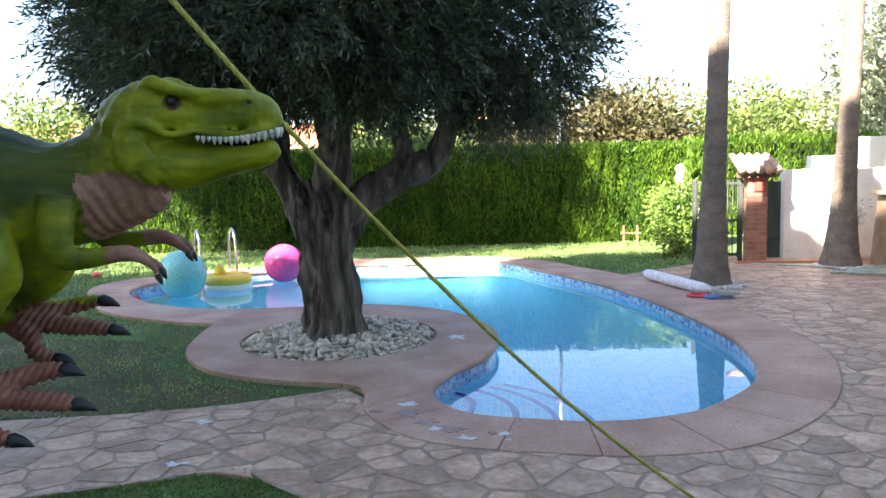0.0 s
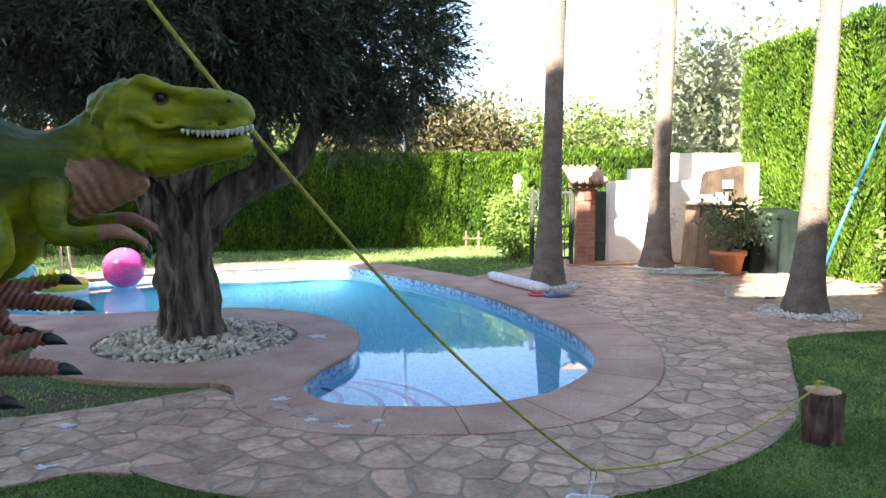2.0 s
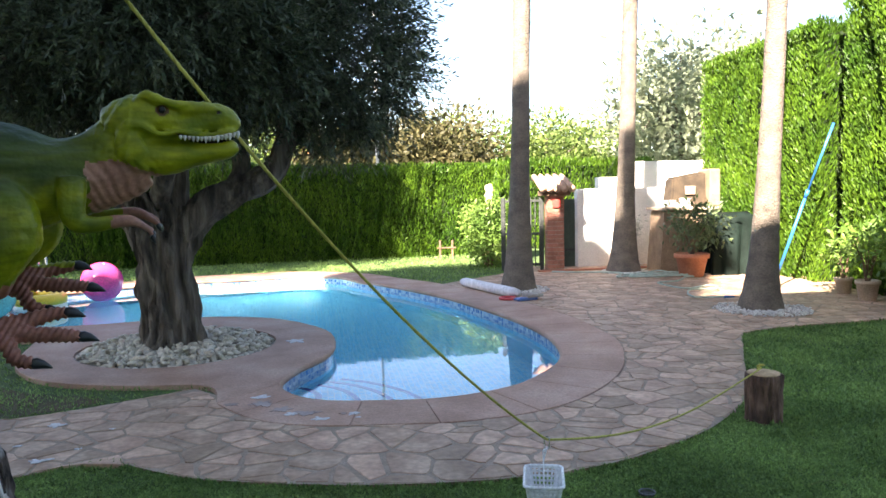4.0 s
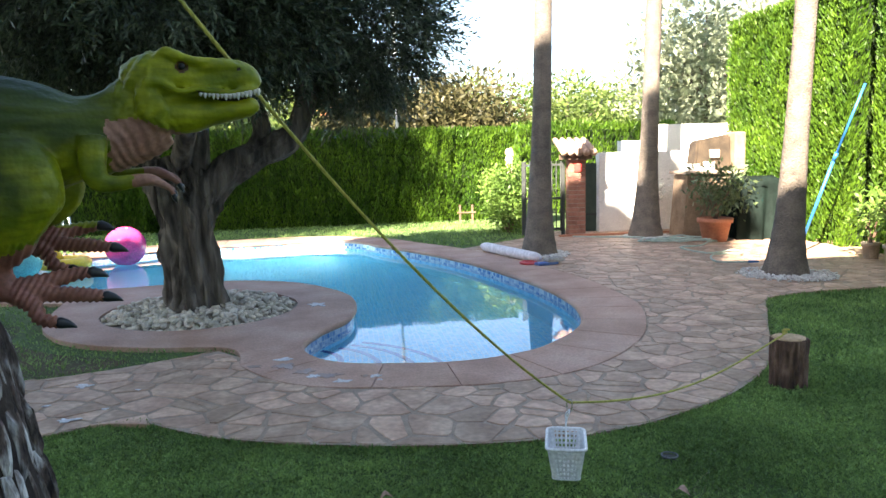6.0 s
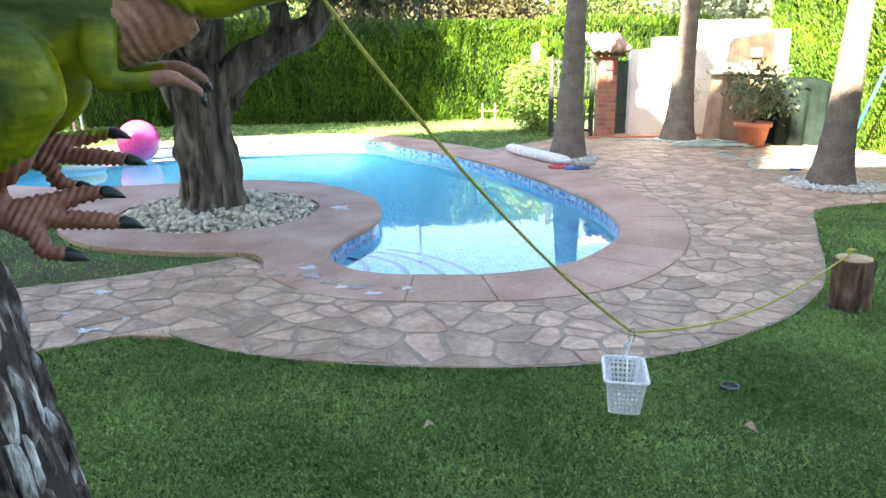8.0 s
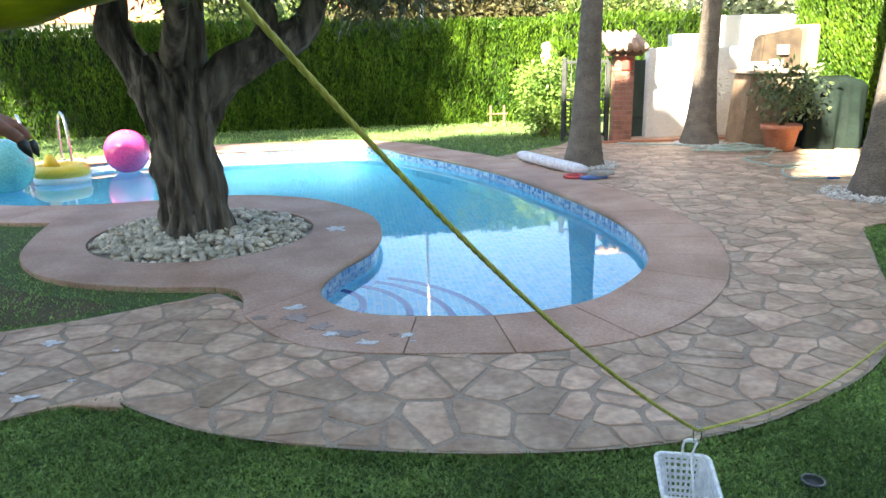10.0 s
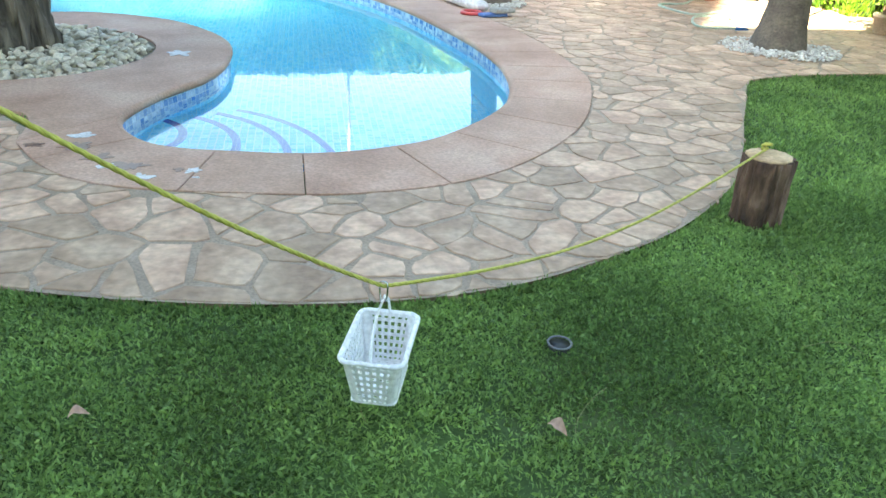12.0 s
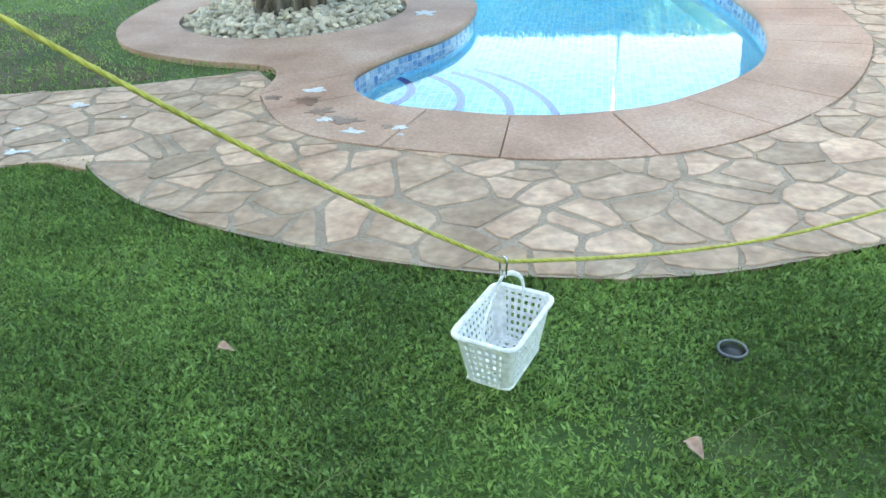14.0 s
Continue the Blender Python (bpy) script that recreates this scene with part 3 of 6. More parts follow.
# palms: bare tapering trunks
def palm(x, y, r0, r1, lean, height, seed):
    th = tagged(empty("palm_tree", x, y, -0.03), "tall palm with a bare ringed tapering trunk", "palm tree", group="palms on the patio")
    zs = np.linspace(0, height, 150)
    pts, rs = [], []
    for i, z in enumerate(zs):
        pts.append((lean[0] * z, lean[1] * z, z))
        r = r1 + (r0 - r1) * math.exp(-z / 0.9) + 0.09 * math.exp(-z / 0.16) * 0.6
        rs.append(r * (1 + 0.012 * math.sin(z * 36 + seed) + 0.02 * noise.noise(Vector((seed, 0, z * 6)))))
    tube("trunk", pts, rs, M_BARK_PALM, th, 24, 0.06, seed, waves=9)
    top = Vector(pts[-1])
    rng = np.random.default_rng(seed)
    c, d, s = [], [], []
    for k in range(26):
        a = k * 2.399
        el = 1.1 - 1.7 * k / 26
        for j in range(46):
            u = j / 46
            o = top + Vector((math.cos(a) * 2.4 * u, math.sin(a) * 2.4 * u, 2.4 * u * math.sin(el) * 0.8 - 1.5 * u * u))
            for sg in (-1, 1):
                c.append(o)
                d.append((-math.sin(a) * sg + math.cos(a) * 0.8, math.cos(a) * sg + math.sin(a) * 0.8, -0.3))
                s.append(0.55 * (1 - 0.6 * u))
    s = np.array(s)
    cloud("crown", c, d, s, s * 0.07, M_TREE_A, th, seed=seed)
    return th


palm(2.79, 9.25, 0.235, 0.115, (0.024, 0.0), 9.0, 1)
palm(5.06, 10.85, 0.26, 0.12, (0.028, 0.0), 9.5, 2)
palm(4.90, 6.80, 0.215, 0.105, (0.046, 0.0), 8.5, 3)

# ---- unseen house blocks and tree added behind the camera to shade the garden ----
def house(name, x0, y0, x1, y1, h, label, roof_h=1.4, windows=True, material=M_WHITE):
    th = tagged(empty(name, (x0 + x1) / 2, (y0 + y1) / 2, -0.03), label, "house")
    w, d = (x1 - x0) / 2, (y1 - y0) / 2
    part("wall", box(bmesh.new(), -w, -d, 0, w, d, h), material, th)
    bm = bmesh.new()
    a = [bm.verts.new(p) for p in ((-w - 0.3, -d - 0.3, h), (w + 0.3, -d - 0.3, h), (w + 0.3, d + 0.3, h), (-w - 0.3, d + 0.3, h), (-w - 0.3, 0, h + roof_h), (w + 0.3, 0, h + roof_h))]
    for q in ((0, 1, 5, 4), (2, 3, 4, 5), (0, 4, 3), (1, 2, 5), (3, 2, 1, 0)):
        bm.faces.new([a[k] for k in q])
    part("roof", bm, M_TERRA, th, "red tiled roof")
    if windows:
        k = max(1, int(2 * w / 3))
        for i in range(k):
            cx = -w + (i + 0.5) * 2 * w / k
            for sy in (-d, d):
                win = box_part("window", (cx - 0.5, sy - 0.04, h * 0.45, cx + 0.5, sy + 0.04, h * 0.45 + 1.1), M_WOOD, th, 0.01)
    return th


house("house", -19.0, -11.0, -6.7, -2.65, 11.4, "unseen white house block with a red tiled roof, added to shade the pool", 0.5)
house("house", -6.65, -5.2, -4.75, -2.6, 12.6, "unseen tall white gable with a red tiled roof, added to shade a palm", 0.4)
middle = house("house", -4.7, -4.0, -3.1, -2.6, 12.0, "unseen white middle block with a red tiled roof, added to shade the patio", 0.4)
# added stack, tall enough to shade the trunk of the far palm
box_part("shade_stack", (-0.15, 0.15, 11.9, 0.18, 0.5, 13.85), M_WHITE, middle, 0.02)
house("house", -2.95, -10.5, 9.0, -2.7, 8.7, "unseen lower white block with a red tiled roof, added to shade the patio", 0.5)


def leafy_tree(name, x, y, h, r, material, label, seed, leaves=7000, size=0.22, flat=0.8, trunk=0.14):
    th = tagged(empty(name, x, y, -0.03), label, "tree")
    limb("trunk", [(0, 0, 0), (0.1, 0.05, h * 0.25), (-0.05, 0.1, h * 0.55), (0, 0, h * 0.8)], [trunk, trunk * 0.8, trunk * 0.55, trunk * 0.2], th, seed, 10, 0.2)
    rng = np.random.default_rng(seed)
    cs, rs = [(0, 0, h - r * flat)], [(r * 0.8, r * 0.8, r * flat * 0.8)]
    for k in range(7):
        a = k * 0.9 + seed
        cs.append((math.cos(a) * r * 0.55, math.sin(a) * r * 0.55, h - r * flat * rng.uniform(0.7, 1.6)))
        q = r * rng.uniform(0.35, 0.55)
        rs.append((q, q, q * 0.85))
        limb("limb", [(0, 0, h * 0.4), (cs[-1][0] * 0.5, cs[-1][1] * 0.5, h * 0.55), cs[-1]], [trunk * 0.5, trunk * 0.3, 0.02], th, seed + k, 6, 0.1)
    crown("crown", cs, rs, leaves, size, 0.42, material, th, seed, 0.05, 0.6, 160)
    return th



# unseen crown whose height and spread shape the shade on the back hedge
leafy_tree("tree", -14.9, -1.6, 21.0, 3.5, M_TREE_A, "unseen tall dense tree added to shade the hedge", 91, 36000, 0.45, 0.85, 0.32)

# ---- beyond the hedge ----
leafy_tree("tree", 5.5, 30.0, 5.3, 2.75, M_TREE_B, "brownish leafy tree behind the hedge", 31, 12000, 0.3)
leafy_tree("tree", 1.75, 30.5, 4.7, 2.3, M_TREE_B, "brownish leafy tree behind the hedge", 33, 10000, 0.3)
leafy_tree("tree", 10.6, 31.5, 5.2, 2.8, M_TREE_A, "light green tree behind the gate", 35, 9000, 0.27)
leafy_tree("tree", 15.3, 38.0, 5.7, 3.1, M_TREE_A, "light green tree in the distance", 37, 7000, 0.3)
leafy_tree("tree", 9.9, 18.0, 6.3, 2.2, M_TREE_C, "tall pale sunlit tree behind the wall", 39, 10000, 0.22, 1.3)
leafy_tree("tree", 13.2, 20.5, 6.8, 2.2, M_TREE_C, "tall pale sunlit tree behind the wall", 41, 9000, 0.25, 1.2)
leafy_tree("tree", -15.2, 18.2, 5.0, 1.7, M_TREE_A, "green leafy tree behind the hedge", 43, 9000, 0.24)
leafy_tree("tree", -3.4, 23.0, 3.9, 2.0, M_TREE_A, "green leafy tree behind the hedge", 45, 7000, 0.26)
leafy_tree("tree", -17.0, 27.0, 5.0, 2.4, M_TREE_A, "green leafy tree in the distance", 47, 6000, 0.24)
leafy_tree("tree", -1.7, 37.0, 5.5, 2.6, M_TREE_A, "green leafy tree in the distance", 49, 6000, 0.26)
leafy_tree("tree", 7.8, 38.5, 6.0, 2.9, M_TREE_A, "green leafy tree in the distance", 51, 6000, 0.26)
leafy_tree("tree", 17.0, 26.0, 6.0, 3.0, M_TREE_A, "green leafy tree in the distance", 53, 6000, 0.26)
house("house", -29.0, 38.0, -19.0, 46.0, 3.4, "far white house with a red tiled roof", 1.6)
house("house", -17.0, 42.0, -8.0, 49.0, 3.2, "far white house with a red tiled roof", 1.6)
house("house", -2.0, 44.0, 6.0, 52.0, 3.6, "far pale house with a red tiled roof", 1.7)
hedge("hedge", 8.4, 16.6, 4.5, 16.6, 2.15, 0.9, "clipped green hedge beyond the gate", 700, 61)
hedge("hedge", 4.25, 13.9, 3.75, 13.9, 1.55, 0.7, "narrow clipped sunlit hedge beside the gate", 1100, 63)


def far_palm(x, y, h, seed):
    th = tagged(empty("palm_tree", x, y, -0.03), "far palm tree with a round feathery crown", "palm tree", group="far palms")
    tube("trunk", [(0, 0, 0), (0.05, 0, h / 2), (0.1, 0, h)], [0.22, 0.18, 0.16], M_BARK_PALM, th, 10)
    c, d, s = [], [], []
    for k in range(22):
        a, el = k * 2.399, 1.2 - 2.0 * k / 22
        for j in range(24):
            u = j / 24
            o = Vector((0.1 + math.cos(a) * 1.5 * u, math.sin(a) * 1.5 * u, h + 1.5 * u * math.sin(el) - 0.9 * u * u))
            for sg in (-1, 1):
                c.append(o)
                d.append((-math.sin(a) * sg + math.cos(a), math.cos(a) * sg + math.sin(a), -0.25))
                s.append(0.5 * (1 - 0.5 * u))
    s = np.array(s)
    cloud("crown", c, d, s, s * 0.12, M_TREE_A, th, seed=seed)


far_palm(-18.6, 33.0, 4.6, 1)
far_palm(-16.2, 33.5, 3.7, 2)
far_palm(-15.0, 36.0, 3.8, 3)
pole = tagged(empty("lamp_post", 1.62, 17.4, -0.03), "thin white lamp post behind the hedge", "lamp post")
tube("post", [(0, 0, 0), (0, 0, 7.6)], [0.045, 0.03], M_WHITE, pole, 12)
tube("lamp_head", smooth_line([(0, 0, 7.55), (-0.1, 0, 7.75), (-0.5, 0, 7.8)], 4), 0.05, M_WHITE, pole, 8)

# ---- gate, wall and barbecue corner ----
gate_post = tagged(empty("gate_pillar", 4.10, 11.55, -0.03, -6), "brick gate pillar with a sloping clay tile cap", "gate pillar")
part("core", box(bmesh.new(), -0.135, -0.125, 0, 0.135, 0.125, 1.32, 0.004), M_MORTAR, gate_post)
for row in range(18):
    z = 0.006 + row * 0.073
    for col in range(2):
        for y0 in (-0.135, 0.105):
            w = 0.137
            off = 0.0 if row % 2 else 0.03
            x0 = -0.141 + col * (w + 0.006) + (off if col else 0)
            x1 = (x0 + w + off) if not col else 0.141
            box_part("brick", (x0, y0, z, x1, y0 + 0.03, z + 0.064), M_BRICK, gate_post, 0)
    for x0 in (-0.146, 0.116):
        box_part("brick", (x0, -0.1, z, x0 + 0.03, 0.1, z + 0.064), M_BRICK, gate_post, 0)
part("cap", box(bmesh.new(), -0.24, -0.22, 1.32, 0.24, 0.22, 1.41, 0.01), M_WOOD, gate_post)
M_CLAY = mat("clay_roof_tile", (0.40, 0.24, 0.16), (0.54, 0.37, 0.27), 8, 0.85, 0.3, 60, rnd=0.12)
for k in range(5):
    pts = [(-0.25 + 0.122 * k, -0.32, 1.43), (-0.27 + 0.122 * k, 0.0, 1.56), (-0.29 + 0.122 * k, 0.3, 1.66)]
    tube("roof_tile", pts, [0.062, 0.057, 0.052], M_CLAY, gate_post, 12)
box_part("name_plate", (-0.06, -0.158, 1.12, 0.08, -0.142, 1.25), mat("red_enamel", (0.55, 0.05, 0.04), (0.62, 0.08, 0.06), 5, 0.4, 0.0), gate_post, 0.003, "small red enamel plate")
M_IRON = mat("dark_iron", (0.018, 0.022, 0.02), (0.04, 0.045, 0.04), 9, 0.6, 0.2, 80)
gate = tagged(empty("gate", 3.58, 11.72, -0.03, -8), "dark iron garden gate beside the brick pillar", "gate")
for x in (-0.34, 0.34):
    box_part("gate_post", (x - 0.03, -0.03, 0, x + 0.03, 0.03, 1.3), M_IRON, gate, 0.004)
for z in (0.12, 0.65, 1.22):
    box_part("rail", (-0.34, -0.015, z, 0.34, 0.015, z + 0.04), M_IRON, gate, 0.003)
for k in range(9):
    tube("bar", [(-0.3 + k * 0.075, 0, 0.1), (-0.3 + k * 0.075, 0, 1.3)], 0.009, M_IRON, gate, 6)
back_gate = tagged(empty("gate", 4.50, 12.1, -0.03), "dark green sheet metal side gate", "gate")
box_part("gate_leaf", (-0.24, -0.02, 0.03, 0.22, 0.02, 1.25), mat("green_paint", (0.03, 0.05, 0.035), (0.05, 0.075, 0.05), 6, 0.6, 0.1), back_gate, 0.005)
box_part("rail", (-0.24, -0.035, 0.32, 0.22, -0.02, 0.36), M_IRON, back_gate, 0.003)
wall_1 = tagged(box_part("wall_panel", (4.67, 11.95, -0.03, 6.4, 12.12, 1.40), M_WHITE, None, 0.012), "low white rendered garden wall", "wall", kind="structure")
wall_2 = tagged(box_part("wall_back", (6.15, 13.0, -0.03, 9.5, 13.2, 1.92), M_WHITE, None, 0.012), "white rendered boundary wall", "wall", kind="structure")
wall_3 = tagged(box_part("wall_low", (5.5, 13.0, -0.03, 6.145, 13.2, 1.62), M_WHITE, None, 0.012), "low white rendered stretch of boundary wall", "wall", kind="structure")
kerb = tagged(box_part("trim_kerb", (3.75, 11.3, -0.03, 6.0, 11.42, 0.035), M_TERRA, None, 0.01), "red brick kerb under the gate and wall", "kerb", kind="structure")

bbq = tagged(empty("barbecue", 6.1, 10.85, -0.03, -3), "beige masonry barbecue with a hood and clutter on its shelf", "barbecue")
M_BBQ = mat("brown_masonry", (0.20, 0.135, 0.085), (0.31, 0.225, 0.15), 5, 0.9, 0.5, 60)
M_SAND = mat("beige_render", (0.46, 0.35, 0.24), (0.58, 0.46, 0.34), 4, 0.9, 0.4, 70)
bm = bmesh.new()
a = [bm.verts.new(p) for p in ((-0.50, -0.3, 0), (0.45, -0.3, 0), (0.45, 0.3, 0), (-0.50, 0.3, 0), (-0.42, -0.28, 1.05), (0.45, -0.28, 1.05), (0.45, 0.3, 1.05), (-0.42, 0.3, 1.05))]
for q in ((3, 2, 1, 0), (4, 5, 6, 7), (0, 1, 5, 4), (1, 2, 6, 5), (2, 3, 7, 6), (3, 0, 4, 7)):
    bm.faces.new([a[k] for k in q])
bmesh.ops.bevel(bm, geom=bm.edges[:], offset=0.02, segments=2, affect="EDGES")
part("base", bm, M_BBQ, bbq)
box_part("shelf", (-0.50, -0.36, 1.05, 0.5, 0.32, 1.10), M_MORTAR, bbq, 0.01)
bm = bmesh.new()
a = [bm.verts.new(p) for p in ((-0.22, -0.05, 1.10), (0.42, -0.05, 1.10), (0.42, 0.32, 1.10), (-0.22, 0.32, 1.10), (-0.16, 0.0, 1.58), (0.42, 0.0, 1.68), (0.42, 0.3, 1.68), (-0.16, 0.3, 1.58))]
for q in ((3, 2, 1, 0), (4, 5, 6, 7), (0, 1, 5, 4), (1, 2, 6, 5), (2, 3, 7, 6), (3, 0, 4, 7)):
    bm.faces.new([a[k] for k in q])
bmesh.ops.bevel(bm, geom=bm.edges[:], offset=0.03, segments=2, affect="EDGES")
# the hood stands in shade: that darkening is put into its masonry colour
part("hood", bm, mat("shaded_masonry", (0.03, 0.021, 0.012), (0.07, 0.048, 0.028), 5, 0.9, 0.5, 60), bbq, "brown hood with its shade put into the colour")
box_part("side_pier", (0.43, -0.12, 1.10, 0.62, 0.32, 1.72), M_BBQ, bbq, 0.03, "pale rendered pier")
box_part("wall_lamp", (0.04, -0.08, 1.30, 0.20, -0.01, 1.44), M_MORTAR, bbq, 0.008, "square grey wall lamp")
M_CARD = mat("pale_card", (0.62, 0.58, 0.52), (0.74, 0.72, 0.68), 9, 0.8, 0.1)
for k, (x, y, w, d, h, r) in enumerate(((5.72, 10.62, 0.22, 0.16, 0.10, 20), (5.92, 10.66, 0.3, 0.12, 0.05, -15), (6.02, 10.6, 0.14, 0.14, 0.13, 40))):
    th = tagged(empty("box", x, y, 1.07, r), "pale cardboard box on the barbecue shelf", "box", group="clutter on the barbecue")
    box_part("body", (-w / 2, -d / 2, 0, w / 2, d / 2, h), M_CARD, th, 0.006)
    box_part("lid", (-w / 2 - 0.004, -d / 2 - 0.004, h, w / 2 + 0.004, d / 2 + 0.004, h + 0.012), M_CARD, th, 0.003)

# a stack under a dark green tarpaulin
tarp = tagged(empty("tarpaulin", 6.62, 10.2, -0.03), "dark green tarpaulin hanging in folds over a stack", "tarpaulin")
M_TARP = mat("green_tarp", (0.004, 0.009, 0.007), (0.009, 0.018, 0.014), 3, 0.75, 0.3, 30, spec=0.15)
vs, fs, cols, rows_ = [], [], 60, 14
for r in range(rows_):
    u = r / (rows_ - 1)
    for c in range(cols):
        a = 2 * math.pi * c / cols
        fold = 0.045 * math.sin(9 * a + 0.6 * math.sin(2 * a)) + 0.025 * math.sin(17 * a + 1)
        rx, ry = 0.40 + fold * (1 - u) * 1.6 + 0.03 * (1 - u), 0.34 + fold * (1 - u) * 1.6
        sq = 1.0 / max(abs(math.cos(a)), abs(math.sin(a))) ** 0.7
        z = 0.98 * u ** 0.9
        k = 1.0 if r < rows_ - 1 else 0.82
        vs.append((rx * math.cos(a) * sq * k, ry * math.sin(a) * sq * k, z + 0.03 * math.sin(3 * a) * u))
for r in range(rows_ - 1):
    for c in range(cols):
        j = (c + 1) % cols
        fs.append((r * cols + c, r * cols + j, (r + 1) * cols + j, (r + 1) * cols + c))
fs.append(tuple((rows_ - 1) * cols + c for c in range(cols)))
link_mesh("cloth", vs, fs, M_TARP, tarp, True)


def pot_plant(x, y, r, h, ph, pr, seed, label, material=M_BUSH, pot_material=M_TERRA, leaves=900, size=0.09, stems=7):
    th = tagged(empty("potted_plant", x, y, 0.008), label, "potted plant", group="pots on the patio")
    prof = [(0.0, 0.0), (0.68, 0.0), (0.72, 0.03), (0.94, 0.80), (1.06, 0.80), (1.07, 0.98), (0.98, 1.0), (0.92, 0.9), (0.0, 0.88)]
    vs, fs, m = [], [], 28
    for q in prof:
        for k in range(m):
            a = 2 * math.pi * k / m
            vs.append((q[0] * r * math.cos(a), q[0] * r * math.sin(a), q[1] * h))
    for i in range(len(prof) - 1):
        for k in range(m):
            j = (k + 1) % m
            fs.append((i * m + k, i * m + j, i * m + m + j, i * m + m + k))
    link_mesh("pot", vs, fs, pot_material, th, True)
    rng = np.random.default_rng(seed)
    cs, rs = [], []
    for k in range(stems):
        a = k * 2.4 + seed
        tip = (pr * 0.7 * math.cos(a) * rng.uniform(0.4, 1), pr * 0.7 * math.sin(a) * rng.uniform(0.4, 1), h + ph * rng.uniform(0.55, 0.92))
        limb("stem", [(0.02 * math.cos(a), 0.02 * math.sin(a), h * 0.85), (tip[0] * 0.4, tip[1] * 0.4, h + ph * 0.4), tip], [0.012, 0.009, 0.004], th, seed + k, 6, 0.1, material=M_WOOD)
        cs.append(tip)
        q = pr * rng.uniform(0.4, 0.62)
        rs.append((q, q, q * 0.9))
    crown("foliage", cs, rs, leaves, size, 0.38, material, th, seed, 0.1, 0.7, 60)
    return th


M_LAUREL = leaf_mat("laurel_leaf", (0.07, 0.11, 0.045), (0.16, 0.21, 0.10), 0.35, 0.25, 0.35)
pot_plant(5.77, 9.92, 0.25, 0.36, 0.55, 0.46, 5, "green oleander in a wide terracotta pot on the patio", M_LAUREL, leaves=900, size=0.10)
pot_plant(5.46, 11.55, 0.16, 0.16, 0.75, 0.20, 8, "white flowering plant in a low terracotta pot by the wall", leaf_mat("white_flower", (0.45, 0.47, 0.42), (0.62, 0.62, 0.58), 0.2), leaves=700, size=0.07)
pot_plant(6.42, 7.0, 0.13, 0.24, 0.55, 0.27, 9, "sunlit shrub in a pale pot against the hedge", M_BUSH, M_SAND, 420, 0.10)
pot_plant(6.36, 6.3, 0.15, 0.22, 0.6, 0.28, 11, "sunlit shrub in a terracotta pot against the hedge", M_BUSH, leaves=480, size=0.10)
pot_plant(6.58, 7.6, 0.11, 0.2, 0.40, 0.22, 13, "small shrub in a pale pot against the hedge", M_BUSH, M_SAND, 260, 0.09)
pot_plant(6.3, 5.7, 0.15, 0.22, 0.6, 0.36, 15, "leafy shrub in a terracotta pot against the hedge", M_BUSH, leaves=900, size=0.10)

bush = tagged(empty("bush", 3.22, 12.75, -0.03), "round clipped light green bush beside the gate", "bush")
for k in range(6):
    a = k * 1.1
    limb("stem", [(0.04 * math.cos(a), 0.04 * math.sin(a), 0), (0.15 * math.cos(a), 0.15 * math.sin(a), 0.4), (0.25 * math.cos(a), 0.25 * math.sin(a), 0.8)], [0.025, 0.02, 0.008], bush, k, 6, 0.1, material=M_WOOD)
crown("foliage", [(0, 0, 0.72), (0.05, -0.1, 0.45), (-0.08, 0.05, 0.9)], [(0.46, 0.46, 0.5), (0.44, 0.42, 0.4), (0.36, 0.36, 0.32)], 7500, 0.075, 0.5, M_BUSH, bush, 71, 0, 0.75, 200)

finial = tagged(empty("garden_ornament", 3.70, 14.5, -0.03), "weathered stone garden ornament on a slim pillar at the hedge's end", "garden ornament")
box_part("pillar", (-0.11, -0.11, 0, 0.11, 0.11, 1.0), M_SAND, finial, 0.01)
box_part("plinth", (-0.15, -0.15, 1.0, 0.15, 0.15, 1.06), M_SAND, finial, 0.01)
tube("urn", [(0, 0, 1.06 + q * 0.52) for q in (0, 0.12, 0.3, 0.5, 0.62, 0.7, 0.82, 0.95, 1.0)], [0.09, 0.06, 0.10, 0.13, 0.10, 0.08, 0.12, 0.09, 0.02], M_SAND, finial, 20)
stakes = tagged(empty("fence", 2.75, 14.55, -0.03), "small brown wooden fence stub before the hedge", "fence")
M_PALEWOOD = mat("pale_wood", (0.42, 0.34, 0.24), (0.55, 0.46, 0.34), 6, 0.8, 0.3, 60, stretch=(1, 1, 0.2))
for x in (-0.13, 0.13):
    box_part("post", (x - 0.02, -0.02, 0, x + 0.02, 0.02, 0.42), M_WOOD, stakes, 0.005)
box_part("rail", (-0.2, -0.035, 0.25, 0.2, -0.02, 0.28), M_WOOD, stakes, 0.003)

# blue pool pole leaning on the hedge
M_BLUE = mat("blue_aluminium", (0.02, 0.12, 0.36), (0.035, 0.17, 0.44), 5, 0.35, 0.0)
pole = tagged(empty("pool_pole", 6.02, 8.25, 0), "blue telescopic pool pole leaning on the hedge", "pool pole")
tube("outer_tube", [(0, 0, 0.0), (0.24, -0.36, 1.3)], 0.02, M_BLUE, pole, 12)
tube("inner_tube", [(0.235, -0.353, 1.27), (0.40, -0.62, 2.15)], 0.015, M_BLUE, pole, 12)
tube("collar", [(0.225, -0.338, 1.22), (0.245, -0.368, 1.32)], 0.024, M_BLUE, pole, 12)

